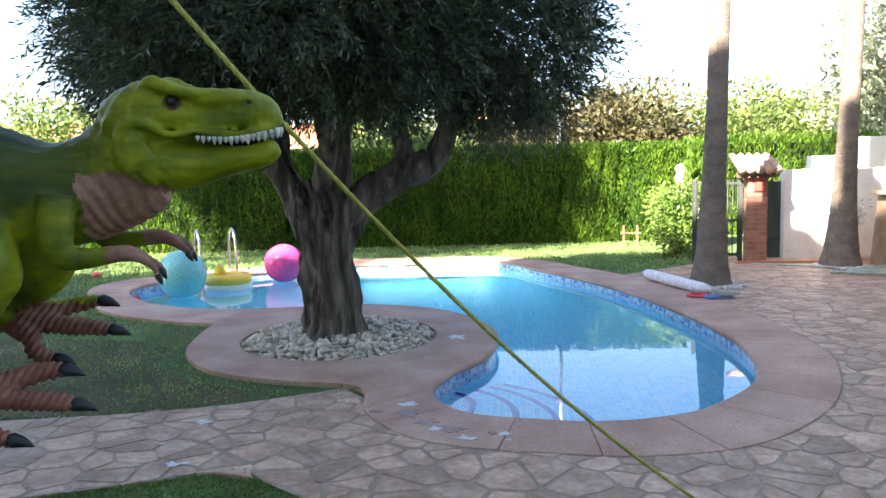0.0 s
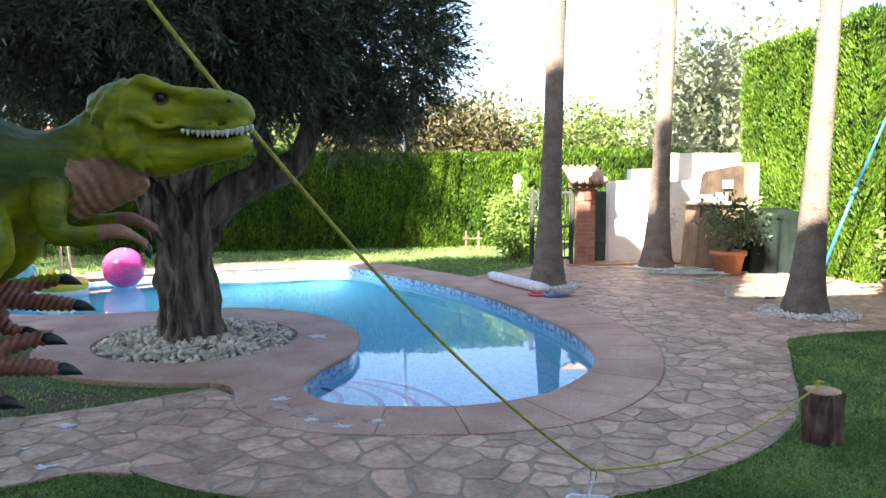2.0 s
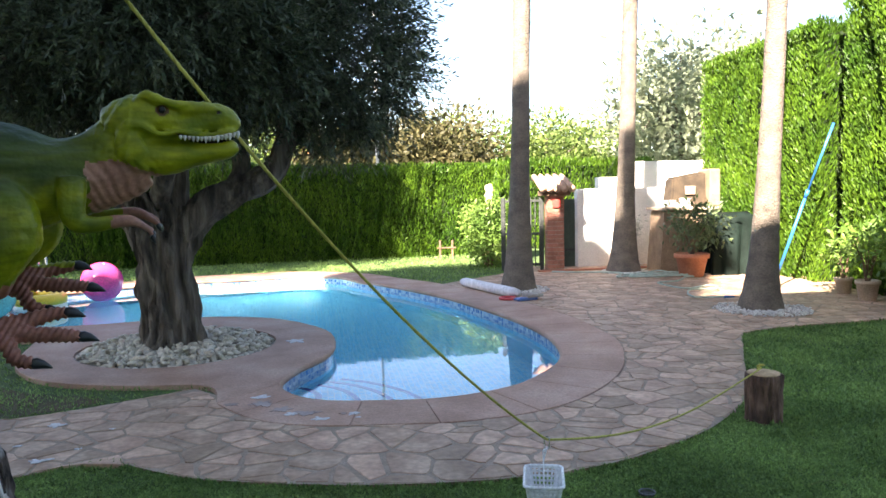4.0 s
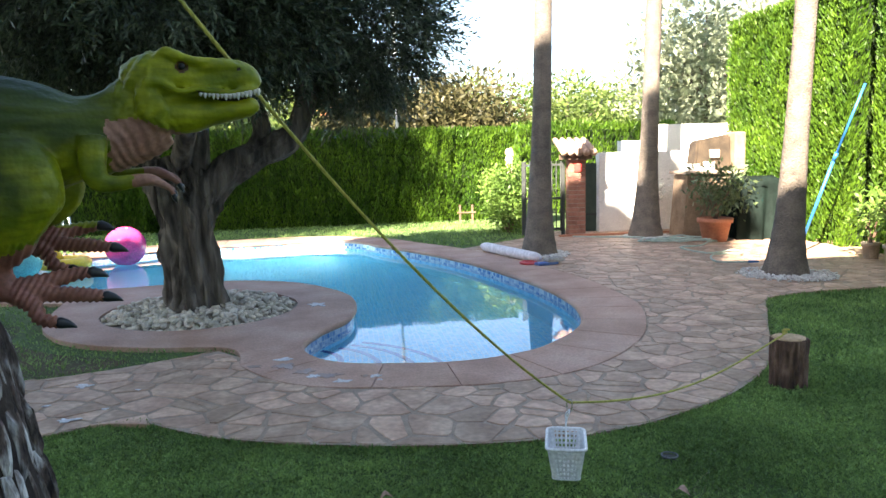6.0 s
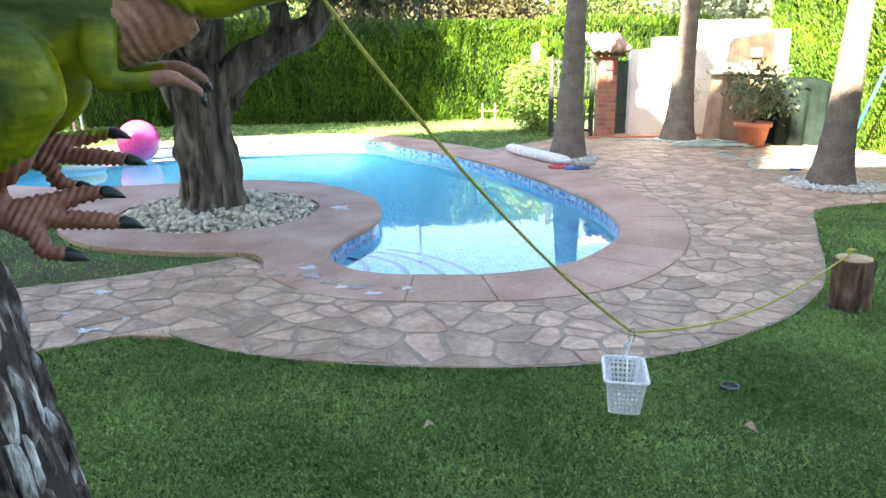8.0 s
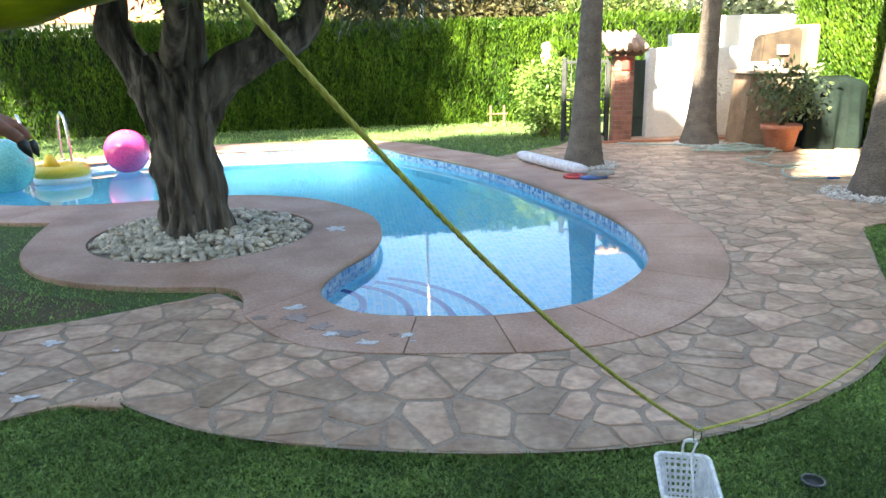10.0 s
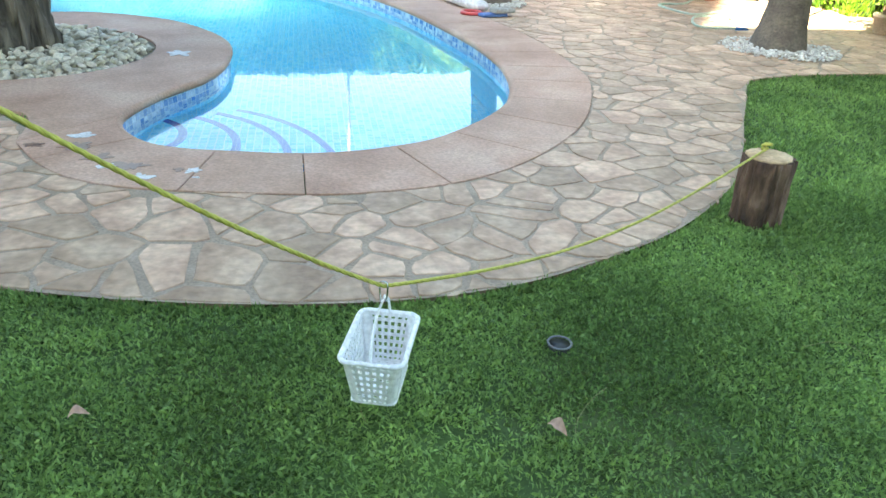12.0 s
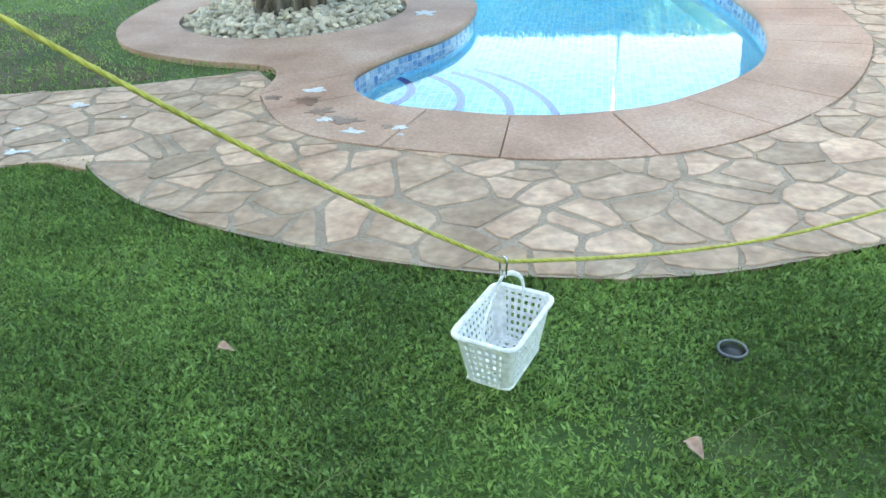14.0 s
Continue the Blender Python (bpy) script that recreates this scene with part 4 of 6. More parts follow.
# green-grey hose lying in loops round the palms
M_HOSE = mat("grey_green_hose", (0.30, 0.38, 0.32), (0.42, 0.50, 0.43), 12, 0.5, 0.05)
hose = tagged(empty("hose", 0, 0, 0), "grey-green garden hose lying in loose coils on the paving", "hose")
rh = random.Random(4)
line = [(3.9, 11.1), (4.3, 10.75), (4.6, 10.5)]
for k in range(46):
    a = k * 0.62
    w = 0.42 + 0.12 * math.sin(k * 0.9)
    line.append((5.15 + 0.018 * k * 0.3 + w * 1.05 * math.cos(a + 2.6) + rh.uniform(-0.05, 0.05), 10.15 - 0.006 * k + 0.42 * w * math.sin(a + 2.6) + rh.uniform(-0.05, 0.05)))
line += [(5.5, 9.6), (5.1, 9.1), (4.7, 8.9), (4.9, 8.5), (5.3, 8.6), (5.2, 8.2), (4.75, 8.1), (4.6, 7.75), (4.9, 7.55)]
pts = smooth_line([Vector((x, y, 0.032 + 0.012 * (i % 4))) for i, (x, y) in enumerate(line)], 5)
tube("hose_line", pts, 0.013, M_HOSE, hose, 7)
tube("nozzle", [pts[-1], pts[-1] + Vector((0.12, -0.03, 0))], [0.018, 0.012], M_BLUE, hose, 8)

# rolled cover and toys on the coping
M_SHEET = mat("white_sheet", (0.66, 0.64, 0.66), (0.78, 0.76, 0.78), 6, 0.6, 0.5, 25)
roll = tagged(empty("rolled_mat", 2.34, 9.15, TOP + 0.068, 0), "white rolled up mat lying beside the palm", "rolled mat")
tube("roll", [Vector((-0.20, 0.72, 0)) * (1 - u) + Vector((0.19, -0.72, 0)) * u for u in np.linspace(0, 1, 16)], [0.055] + [0.068] * 14 + [0.06], M_SHEET, roll, 18, 0.05, 3)
tube("inner_roll", [Vector((-0.215, 0.78, 0)), Vector((0.205, -0.78, 0))], 0.035, M_SHEET, roll, 14)
ring = tagged(empty("toy_ring", 2.40, 8.38, TOP, 0), "flat red plastic ring on the coping", "toy")
M_RED = mat("red_plastic", (0.6, 0.06, 0.06), (0.68, 0.1, 0.1), 4, 0.35, 0.0)
circ = [Vector((0.1 * math.cos(a), 0.1 * math.sin(a), 0.018)) for a in np.linspace(0, 2 * math.pi, 28)]
tube("ring", circ, 0.018, M_RED, ring, 8)
flip = tagged(empty("folded_towel", 2.62, 8.26, TOP, 15), "blue and grey folded cloth bundle by the rolled mat", "towel")
box_part("fold", (-0.17, -0.06, 0, 0.12, 0.06, 0.035), mat("blue_cloth", (0.10, 0.18, 0.42), (0.16, 0.25, 0.5), 9, 0.9, 0.4), flip, 0.014)
box_part("fold", (-0.04, -0.08, 0.035, 0.2, 0.07, 0.085), mat("grey_cloth", (0.30, 0.28, 0.24), (0.42, 0.4, 0.36), 9, 0.9, 0.4), flip, 0.02)

# ---- on and at the pool ----
ladder = tagged(empty("pool_ladder", -4.18, 11.0, 0, 36), "polished steel pool ladder with two hooped handrails", "pool ladder")
for x in (-0.27, 0.27):
    pts = smooth_line([(x, 0.22, TOP), (x, 0.22, 0.4), (x, 0.17, 0.62), (x, 0.04, 0.69), (x, -0.10, 0.6), (x, -0.16, 0.35), (x, -0.18, 0.0), (x, -0.18, -0.9)], 6)
    tube("handrail", pts, 0.021, M_STEEL, ladder, 12)
    tube("flange", [(x, 0.22, TOP), (x, 0.22, TOP + 0.025)], 0.045, M_STEEL, ladder, 14)
for k in range(3):
    box_part("tread", (-0.26, -0.22, -0.32 - 0.25 * k, 0.26, -0.14, -0.29 - 0.25 * k), M_STEEL, ladder, 0.006)


def ball(x, y, r, c1, c2, label, panel=None):
    th = tagged(empty("beach_ball", x, y, WATER_Z + r * 0.93), label, "beach ball", group="balls on the pool")
    bm = bmesh.new()
    bmesh.ops.create_uvsphere(bm, u_segments=48, v_segments=28, radius=r)
    for q in bm.verts:
        a = math.atan2(q.co.y, q.co.x)
        q.co *= 1 - 0.006 * (1 - abs(math.sin(3 * a))) ** 6 * (1 - abs(q.co.z / r))
    part("skin", bm, mat("vinyl", c1, c2, 1.2, 0.22, 0.0, 40, coat=0.3), th, smooth=True)
    tube("valve", [(0.2 * r, -0.3 * r, 0.925 * r), (0.205 * r, -0.31 * r, 0.96 * r)], 0.012, M_WHITE, th, 8)
    return th


ball(-3.10, 10.95, 0.295, (0.88, 0.05, 0.27), (0.93, 0.09, 0.33), "shiny pink inflatable ball floating on the pool")
ball(-4.12, 9.62, 0.325, (0.16, 0.55, 0.50), (0.24, 0.64, 0.58), "turquoise inflatable ball floating on the pool")
duck = tagged(empty("pool_float", -3.74, 10.3, WATER_Z, 20), "yellow and white inflatable pool float with a small figure", "pool float")
M_YELLOW = mat("yellow_vinyl", (0.80, 0.52, 0.03), (0.88, 0.62, 0.06), 2, 0.3, 0.0)
circ = [Vector((0.25 * math.cos(a), 0.25 * math.sin(a), 0.13)) for a in np.linspace(0, 2 * math.pi, 40)]
tube("ring", circ, 0.09, M_YELLOW, duck, 16, closed_ends=False)
circ = [Vector((0.25 * math.cos(a), 0.25 * math.sin(a), 0.03)) for a in np.linspace(0, 2 * math.pi, 40)]
tube("base_ring", circ, 0.085, M_WHITE, duck, 16, closed_ends=False, label="white lower ring of the float")
tube("figure", [(-0.1, 0, 0.18), (-0.11, 0, 0.25), (-0.12, 0, 0.31), (-0.12, 0, 0.36)], [0.09, 0.08, 0.06, 0.02], M_YELLOW, duck, 14)
buoy = tagged(empty("toy", -4.55, 9.15, WATER_Z), "small red toy floating at the pool's edge", "toy")
tube("body", [(0, 0, -0.01), (0, 0, 0.05), (0.02, 0, 0.09)], [0.05, 0.06, 0.02], M_RED, buoy, 12)
buoy = tagged(empty("toy", -6.05, 10.9, -0.02), "small red toy lying on the lawn", "toy")
tube("body", [(-0.08, 0, 0.04), (0, 0, 0.06), (0.08, 0, 0.04)], [0.03, 0.05, 0.02], M_RED, buoy, 12)

# ---- log, rope and basket ----
LOG = Vector((2.565, 3.245, 0))
log = tagged(empty("log_stump", LOG.x, LOG.y, -0.03), "upright sawn log stump on the lawn with a rope on top", "log stump")
M_LOGBARK = mat("log_bark", (0.05, 0.028, 0.02), (0.25, 0.155, 0.11), 16, 0.95, 1.0, 38, stretch=(1, 1, 0.35), c3=(0.13, 0.075, 0.052), dist=0.035)
tube("bark", [(0, 0, z) for z in np.linspace(0, 0.30, 12)], [0.105, 0.102, 0.1, 0.1, 0.1, 0.1, 0.1, 0.1, 0.1, 0.1, 0.1, 0.099], M_LOGBARK, log, 64, 0.16, 5, waves=19)
tube("sawn_top", [(0, 0, 0.298), (0, 0, 0.308)], [0.092, 0.09], mat("sawn_wood", (0.45, 0.29, 0.15), (0.62, 0.44, 0.27), 18, 0.8, 0.3, 60), log, 36, 0.06, 5, label="pale sawn end of the log", waves=11)
HOOK = Vector((0.863, 2.136, 0.372))
M_ROPE = mat("yellow_rope", (0.40, 0.37, 0.06), (0.52, 0.48, 0.10), 30, 0.6, 0.0)
rope = tagged(empty("rope", HOOK.x, HOOK.y, HOOK.z), "braided yellow-green rope stretched from a pine to the log", "rope")
far_end = Vector((-0.426, 1.199, 1.8))
up = [HOOK + (far_end - HOOK) * u + Vector((0, 0, 0.3775 * u * (u - 1))) for u in np.linspace(0, 1.46, 60)]
knot = LOG + Vector((0.0, 0.03, 0.292))
side = [HOOK + (knot - HOOK) * u + Vector((0, 0, -0.13 * math.sin(math.pi * u) * (1 - 0.35 * u))) for u in np.linspace(0, 1, 40)]
line = even([q - HOOK for q in (up[::-1] + side[1:])], 0.012, closed=False)
# three strands laid round each other
for s in range(3):
    pts = []
    for i, q in enumerate(line):
        d = (line[min(i + 1, len(line) - 1)] - line[max(i - 1, 0)]).normalized()
        e = d.cross(Vector((0, 0, 1))).normalized()
        g = d.cross(e)
        a = i * 1.05 + s * 2.094
        pts.append(q + e * math.cos(a) * 0.0024 + g * math.sin(a) * 0.0024)
    tube("strand", pts, 0.0031, M_ROPE, rope, 6)
tube("knot", smooth_line([knot - HOOK + Vector(q) for q in ((-0.02, 0, 0.0), (0, 0.015, 0.02), (0.02, 0, 0.02), (0, -0.015, 0.025), (-0.015, 0.01, 0.015), (0.02, 0.02, -0.004))], 5), 0.006, M_ROPE, rope, 8)

basket = tagged(empty("basket", 0.861, 2.174, 0.068, 72.5), "white perforated plastic basket hanging from the rope", "basket")
M_PLASTIC = mat("white_plastic", (0.78, 0.79, 0.80), (0.84, 0.85, 0.86), 4, 0.35, 0.0)
BL, BW, TL, TW, BH = 0.092, 0.055, 0.118, 0.074, 0.137


def corner(l, w, z, r=0.02, m=5):
    out = []
    for cx, cy, a0 in ((l - r, w - r, 0), (-l + r, w - r, 90), (-l + r, -w + r, 180), (l - r, -w + r, 270)):
        out += [Vector((cx + r * math.cos(radians(a0 + 90 * k / m)), cy + r * math.sin(radians(a0 + 90 * k / m)), z)) for k in range(m + 1)]
    return out


rim = corner(TL + 0.004, TW + 0.004, BH, 0.026)
tube("rim", rim + rim[:2], 0.0068, M_PLASTIC, basket, 8)
foot = corner(BL, BW, 0.004, 0.018)
tube("foot_rim", foot + foot[:2], 0.004, M_PLASTIC, basket, 6)


def lattice(name, p00, p10, p11, p01, cols, rows, bar, thick):
    """A plate pierced with a grid of holes: bars both ways."""
    p00, p10, p11, p01 = map(Vector, (p00, p10, p11, p01))
    us = sorted([(i - bar / 2) / cols for i in range(1, cols)] + [(i + bar / 2) / cols for i in range(1, cols)] + [0, bar / cols, 1 - bar / cols, 1])
    ws = sorted([(j - bar / 2) / rows for j in range(1, rows)] + [(j + bar / 2) / rows for j in range(1, rows)] + [0, bar / rows, 1 - bar / rows, 1])
    bm = bmesh.new()
    nrm = (p10 - p00).cross(p01 - p00).normalized() * thick
    at = lambda u, w: (p00 * (1 - u) + p10 * u) * (1 - w) + (p01 * (1 - u) + p11 * u) * w
    front = [[bm.verts.new(at(u, w) + nrm) for u in us] for w in ws]
    back = [[bm.verts.new(at(u, w) - nrm) for u in us] for w in ws]
    nu, nw = len(us) - 1, len(ws) - 1
    solid = lambda i, j: 0 <= i < nu and 0 <= j < nw and not (i % 2 and j % 2)
    for j in range(nw):
        for i in range(nu):
            if not solid(i, j):
                continue
            q = ((j, i), (j, i + 1), (j + 1, i + 1), (j + 1, i))
            bm.faces.new([front[a][b] for a, b in q])
            bm.faces.new([back[a][b] for a, b in q[::-1]])
            for (a, b), (c, d), other in ((q[0], q[1], (i, j - 1)), (q[1], q[2], (i + 1, j)), (q[2], q[3], (i, j + 1)), (q[3], q[0], (i - 1, j))):
                if not solid(*other):
                    bm.faces.new((front[c][d], front[a][b], back[a][b], back[c][d]))
    return part(name, bm, M_PLASTIC, basket)


r = 0.017
lattice("side_wall", (-BL + r, -BW, 0), (BL - r, -BW, 0), (TL - r, -TW, BH), (-TL + r, -TW, BH), 11, 7, 0.46, 0.0012)
lattice("side_wall", (BL - r, BW, 0), (-BL + r, BW, 0), (-TL + r, TW, BH), (TL - r, TW, BH), 11, 7, 0.46, 0.0012)
lattice("end_wall", (BL, -BW + r, 0), (BL, BW - r, 0), (TL, TW - r, BH), (TL, -TW + r, BH), 6, 7, 0.46, 0.0012)
lattice("end_wall", (-BL, BW - r, 0), (-BL, -BW + r, 0), (-TL, -TW + r, BH), (-TL, TW - r, BH), 6, 7, 0.46, 0.0012)
lattice("bottom", (-BL, -BW, 0.004), (BL, -BW, 0.004), (BL, BW, 0.004), (-BL, BW, 0.004), 11, 5, 0.55, 0.0012)
lo, hi = corner(BL, BW, 0.0, 0.018), corner(TL, TW, BH, 0.019)
lo_in, hi_in = corner(BL - 0.0024, BW - 0.0024, 0.0, 0.0156), corner(TL - 0.0024, TW - 0.0024, BH, 0.0166)
for c in range(4):
    k0 = c * 6
    ring_ = [lo[k0:k0 + 6], hi[k0:k0 + 6], hi_in[k0:k0 + 6], lo_in[k0:k0 + 6]]
    vs = [q for row_ in ring_ for q in row_]
    fs = [(a * 6 + k, a * 6 + k + 1, ((a + 1) % 4) * 6 + k + 1, ((a + 1) % 4) * 6 + k) for a in range(4) for k in range(5)]
    link_mesh("corner_panel", vs, fs, M_PLASTIC, basket, False)
# two carrying straps brought together under the hook
top = Vector((0, 0, HOOK.z - 0.068 - 0.03))
inv = basket.matrix_world.inverted()
top = inv @ (HOOK + Vector((0, 0, -0.035)))
for sy in (-1, 1):
    tube("carry_strap", smooth_line([(sy * (TL + 0.003), 0, BH - 0.01), (sy * TL * 0.86, 0, BH + 0.045), (sy * TL * 0.42, 0, BH + 0.088), top + Vector((sy * 0.006, 0, 0.0))], 6), 0.0062, M_PLASTIC, basket, 10, flat=0.5)
tube("snap_hook", smooth_line([top + Vector(q) for q in ((0, 0.006, -0.004), (0.006, 0.01, 0.02), (0, 0.008, 0.044), (0, -0.008, 0.044), (-0.004, -0.01, 0.02), (0, -0.006, -0.004))], 5), 0.0022, M_STEEL, basket, 6, label="small steel snap hook")

# ---- small things on the lawn ----
cup = tagged(empty("sprinkler_cup", 1.427, 2.408, -0.043), "round grey plastic sprinkler cup sunk in the lawn", "sprinkler cup")
M_HOLE_SHADE = mat("hole_shade", (0.02, 0.022, 0.022), (0.04, 0.042, 0.042), 9, 0.5, 0.0)
circ = [Vector((0.036 * math.cos(a), 0.036 * math.sin(a), 0.036)) for a in np.linspace(0, 2 * math.pi, 30)]
tube("rim", circ, 0.0035, mat("grey_plastic", (0.12, 0.13, 0.14), (0.18, 0.19, 0.2), 9, 0.5, 0.0), cup, 8)
# solid plug; its near-black colour stands for the shade in the open cup
tube("shade_plug", [(0, 0, 0.002), (0, 0, 0.03)], 0.034, M_HOLE_SHADE, cup, 24)


def dry_leaf(x, y, ang, ln, label):
    vs, fs, m = [], [], 9
    for i in range(m):
        u = i / (m - 1)
        w = ln * 0.28 * math.sin(math.pi * min(1, u * 1.02 + 0.02)) ** 0.8
        for k in (-1, -0.5, 0, 0.5, 1):
            vs.append((ln * (u - 0.5), w * k * (1 + 0.15 * math.sin(u * 14 + k)), 0.012 + 0.012 * abs(k) * math.sin(u * 3) + 0.01 * math.sin(u * 4)))
    for i in range(m - 1):
        for k in range(4):
            fs.append((i * 5 + k, i * 5 + 5 + k, i * 5 + 6 + k, i * 5 + 1 + k))
    ob = link_mesh("fallen_leaf", vs, fs, mat("dry_leaf", (0.40, 0.24, 0.17), (0.55, 0.36, 0.27), 12, 0.7, 0.2), None, True)
    so = ob.modifiers.new("thick", "SOLIDIFY")
    so.thickness = 0.001
    ob.matrix_world = pose(x, y, 0.004, 8, -6, ang)
    return tagged(ob, label, "leaf")


dry_leaf(1.29, 2.004, -58, 0.062, "curled pale brown fallen leaf on the lawn")
dry_leaf(0.122, 2.197, 8, 0.05, "small reddish brown fallen leaf on the lawn")
# dry stalks lying in the grass
stalks = tagged(empty("dry_stalks", 1.3, 2.2, 0), "thin dry straw stalks lying in the grass", "straw", kind="stuff")
vs, fs = [], []
rs_ = random.Random(12)
for k in range(13):
    x, y, a, ln = rs_.uniform(-0.6, 2.4), rs_.uniform(1.3, 2.7), rs_.uniform(0, 6.3), rs_.uniform(0.1, 0.3)
    p = [Vector((x - 1.3 + ln * u * math.cos(a + 0.5 * u), y - 2.2 + ln * u * math.sin(a + 0.5 * u), 0.012 + 0.012 * math.sin(u * 5 + k))) for u in np.linspace(0, 1, 6)]
    v, f = tube_data(p, [0.0009] * 6, 4)
    fs += [tuple(i + len(vs) for i in q) for q in f]
    vs += v
link_mesh("stalk", vs, fs, mat("straw", (0.20, 0.22, 0.08), (0.30, 0.29, 0.13), 9, 0.8, 0.0), stalks)

# pale splashes of dried plaster on coping and path
M_SPLASH = mat("pale_plaster", (0.56, 0.56, 0.58), (0.72, 0.72, 0.74), 20, 0.8, 0.3)
def splash(x, y, r, seed, z):
    pts = []
    for k in range(44):
        a = 2 * math.pi * k / 44
        q = 0.8 * r * (0.4 + 0.9 * abs(noise.noise(Vector((math.cos(a) * 1.2 + seed, math.sin(a) * 1.2, seed)))) * 1.6)
        pts.append(Vector((x + q * math.cos(a) * 1.1, y + q * math.sin(a) * 0.8)))
    v, f = slab_data(pts, z - 0.002, z + 0.0022, 0.0006)
    return tagged(link_mesh("plaster_stain", v, f, M_SPLASH), "pale dried plaster splash on the paving", "stain", group="plaster splashes")


M_DAMP = mat("damp_mark", (0.17, 0.085, 0.052), (0.26, 0.145, 0.095), 9, 0.35, 0.1)
for k, (x, y, r) in enumerate(((-0.40, 4.27, 0.12), (-0.27, 4.10, 0.10), (-0.10, 3.98, 0.10), (-0.60, 4.30, 0.07), (0.12, 3.93, 0.05))):
    ob = splash(x, y, r, 50 + k * 5.1, TOP + 0.0004)
    ob.name = "damp_stain"
    ob.data.materials[0] = M_DAMP
    tagged(ob, "dark damp stain on the terracotta coping", "stain", group="damp stains")
for k, (x, y, r, z) in enumerate(((-0.422, 4.43, 0.085, TOP + 0.002), (-0.20, 3.99, 0.05, TOP + 0.002), (-0.03, 3.84, 0.06, TOP + 0.002), (0.185, 3.915, 0.055, TOP + 0.002), (0.21, 3.82, 0.018, TOP + 0.002),
                                  (-1.61, 4.11, 0.07, 0.008), (-1.50, 3.46, 0.06, 0.008), (-0.21, 6.38, 0.13, TOP + 0.002), (-1.7, 3.75, 0.03, 0.008), (-1.25, 3.95, 0.02, 0.008), (-1.35, 3.62, 0.025, 0.008))):
    splash(x, y, r, k * 3.7, z)

# ---- pine beside the camera ----
pine = tagged(empty("pine_tree", -0.775, 0.95, -0.03), "pine with thick grey cracked bark leaning beside the lawn", "tree")
zs = np.linspace(0, 6.5, 60)
axis_ = [(-0.17 * z, 0.0, z) for z in zs]
rad_ = [0.215 - 0.012 * z + 0.12 * math.exp(-z / 0.22) for z in zs]
tube("trunk", axis_, rad_, M_BARK_DARK, pine, 40, 0.06, 2, waves=9)
# bark plates, each a thick curved flake
rb = random.Random(8)
vs, fs = [], []
row_z = 0.0
row = 0
while row_z < 3.2:
    hgt = rb.uniform(0.08, 0.17)
    m = rb.randint(34, 44)
    off = rb.uniform(0, 6.3)
    for k in range(m):
        a0 = off + 2 * math.pi * k / m
        a1 = a0 + 2 * math.pi / m * rb.uniform(0.5, 0.92)
        z0, z1 = row_z + rb.uniform(-0.04, 0.03), row_z + hgt * rb.uniform(0.8, 1.25)
        d = rb.uniform(0.006, 0.024)
        base = len(vs)
        segs, tall = 4, 5
        for q in (0, 1):
            for j in range(tall):
                w = j / (tall - 1)
                z = max(0.0, z0 + (z1 - z0) * w)
                r0 = 0.215 - 0.012 * z + 0.12 * math.exp(-z / 0.22)
                sh = 0.16 * math.sin(w * 6 + k) * (a1 - a0)
                pin = 0.22 * abs(w - 0.5) * 2 * (a1 - a0)
                for i in range(segs):
                    u = i / (segs - 1)
                    a = a0 + pin * (0.5 - u) + (a1 - a0) * u + sh
                    edge = 1.0 if 0 < i < segs - 1 and 0 < j < tall - 1 else 0.25
                    r = r0 - 0.012 if q else r0 + d * edge + 0.005 * noise.noise(Vector((a * 9, z * 22, k)))
                    vs.append(Vector((-0.17 * z + r * math.cos(a), r * math.sin(a), z)))
        g = segs * tall
        for j in range(tall - 1):
            for i in range(segs - 1):
                p = base + j * segs + i
                fs.append((p, p + 1, p + segs + 1, p + segs))
        ringi = [base + i for i in range(segs)] + [base + j * segs + segs - 1 for j in range(1, tall)] + [base + (tall - 1) * segs + i for i in range(segs - 2, -1, -1)] + [base + j * segs for j in range(tall - 2, 0, -1)]
        for i in range(len(ringi)):
            p, q = ringi[i], ringi[(i + 1) % len(ringi)]
            fs.append((p, p + g, q + g, q))
    row_z += hgt
    row += 1
tagged(link_mesh("bark_plate", vs, fs, M_BARK_PINE, pine, False), kind="stuff")
limb("branch", [(-0.48, -0.05, 2.78), (-0.445, -0.585, 2.9), (-0.6, -1.05, 3.0), (-0.9, -1.9, 3.3)], [0.06, 0.05, 0.04, 0.02], pine, 5, 10, 0.15, material=M_BARK_DARK)
# out-of-view bough and needle balls, added to shade the patio and left lawn
limb("branch", [(-0.95, 0.0, 5.6), (-0.2, 0.05, 6.0), (0.5, 0.0, 6.25), (1.1, 0.0, 6.4)], [0.06, 0.05, 0.035, 0.015], pine, 6, 10, 0.15, material=M_BARK_DARK)
crown("needles", [(-1.5, 0, 6.6), (-1.0, 1.0, 6.1), (-2.8, 0.6, 6.2), (-2.6, 2.0, 6.3), (1.0, 0.0, 6.35), (-0.9, -2.0, 3.5)], [(1.4, 1.5, 0.8), (0.9, 1.0, 0.6), (1.6, 1.5, 0.7), (1.5, 1.4, 0.6), (0.42, 0.6, 0.65), (0.4, 0.5, 0.3)], 36000, 0.19, 0.1, M_TREE_A, pine, 17, 0, 0.7, 150)

# ---- toy dinosaur ----
PX = 0.00098
def loc(px, py, side=0.0):
    return Vector(((px - 457) * PX, side * PX, (110 - py) * PX))


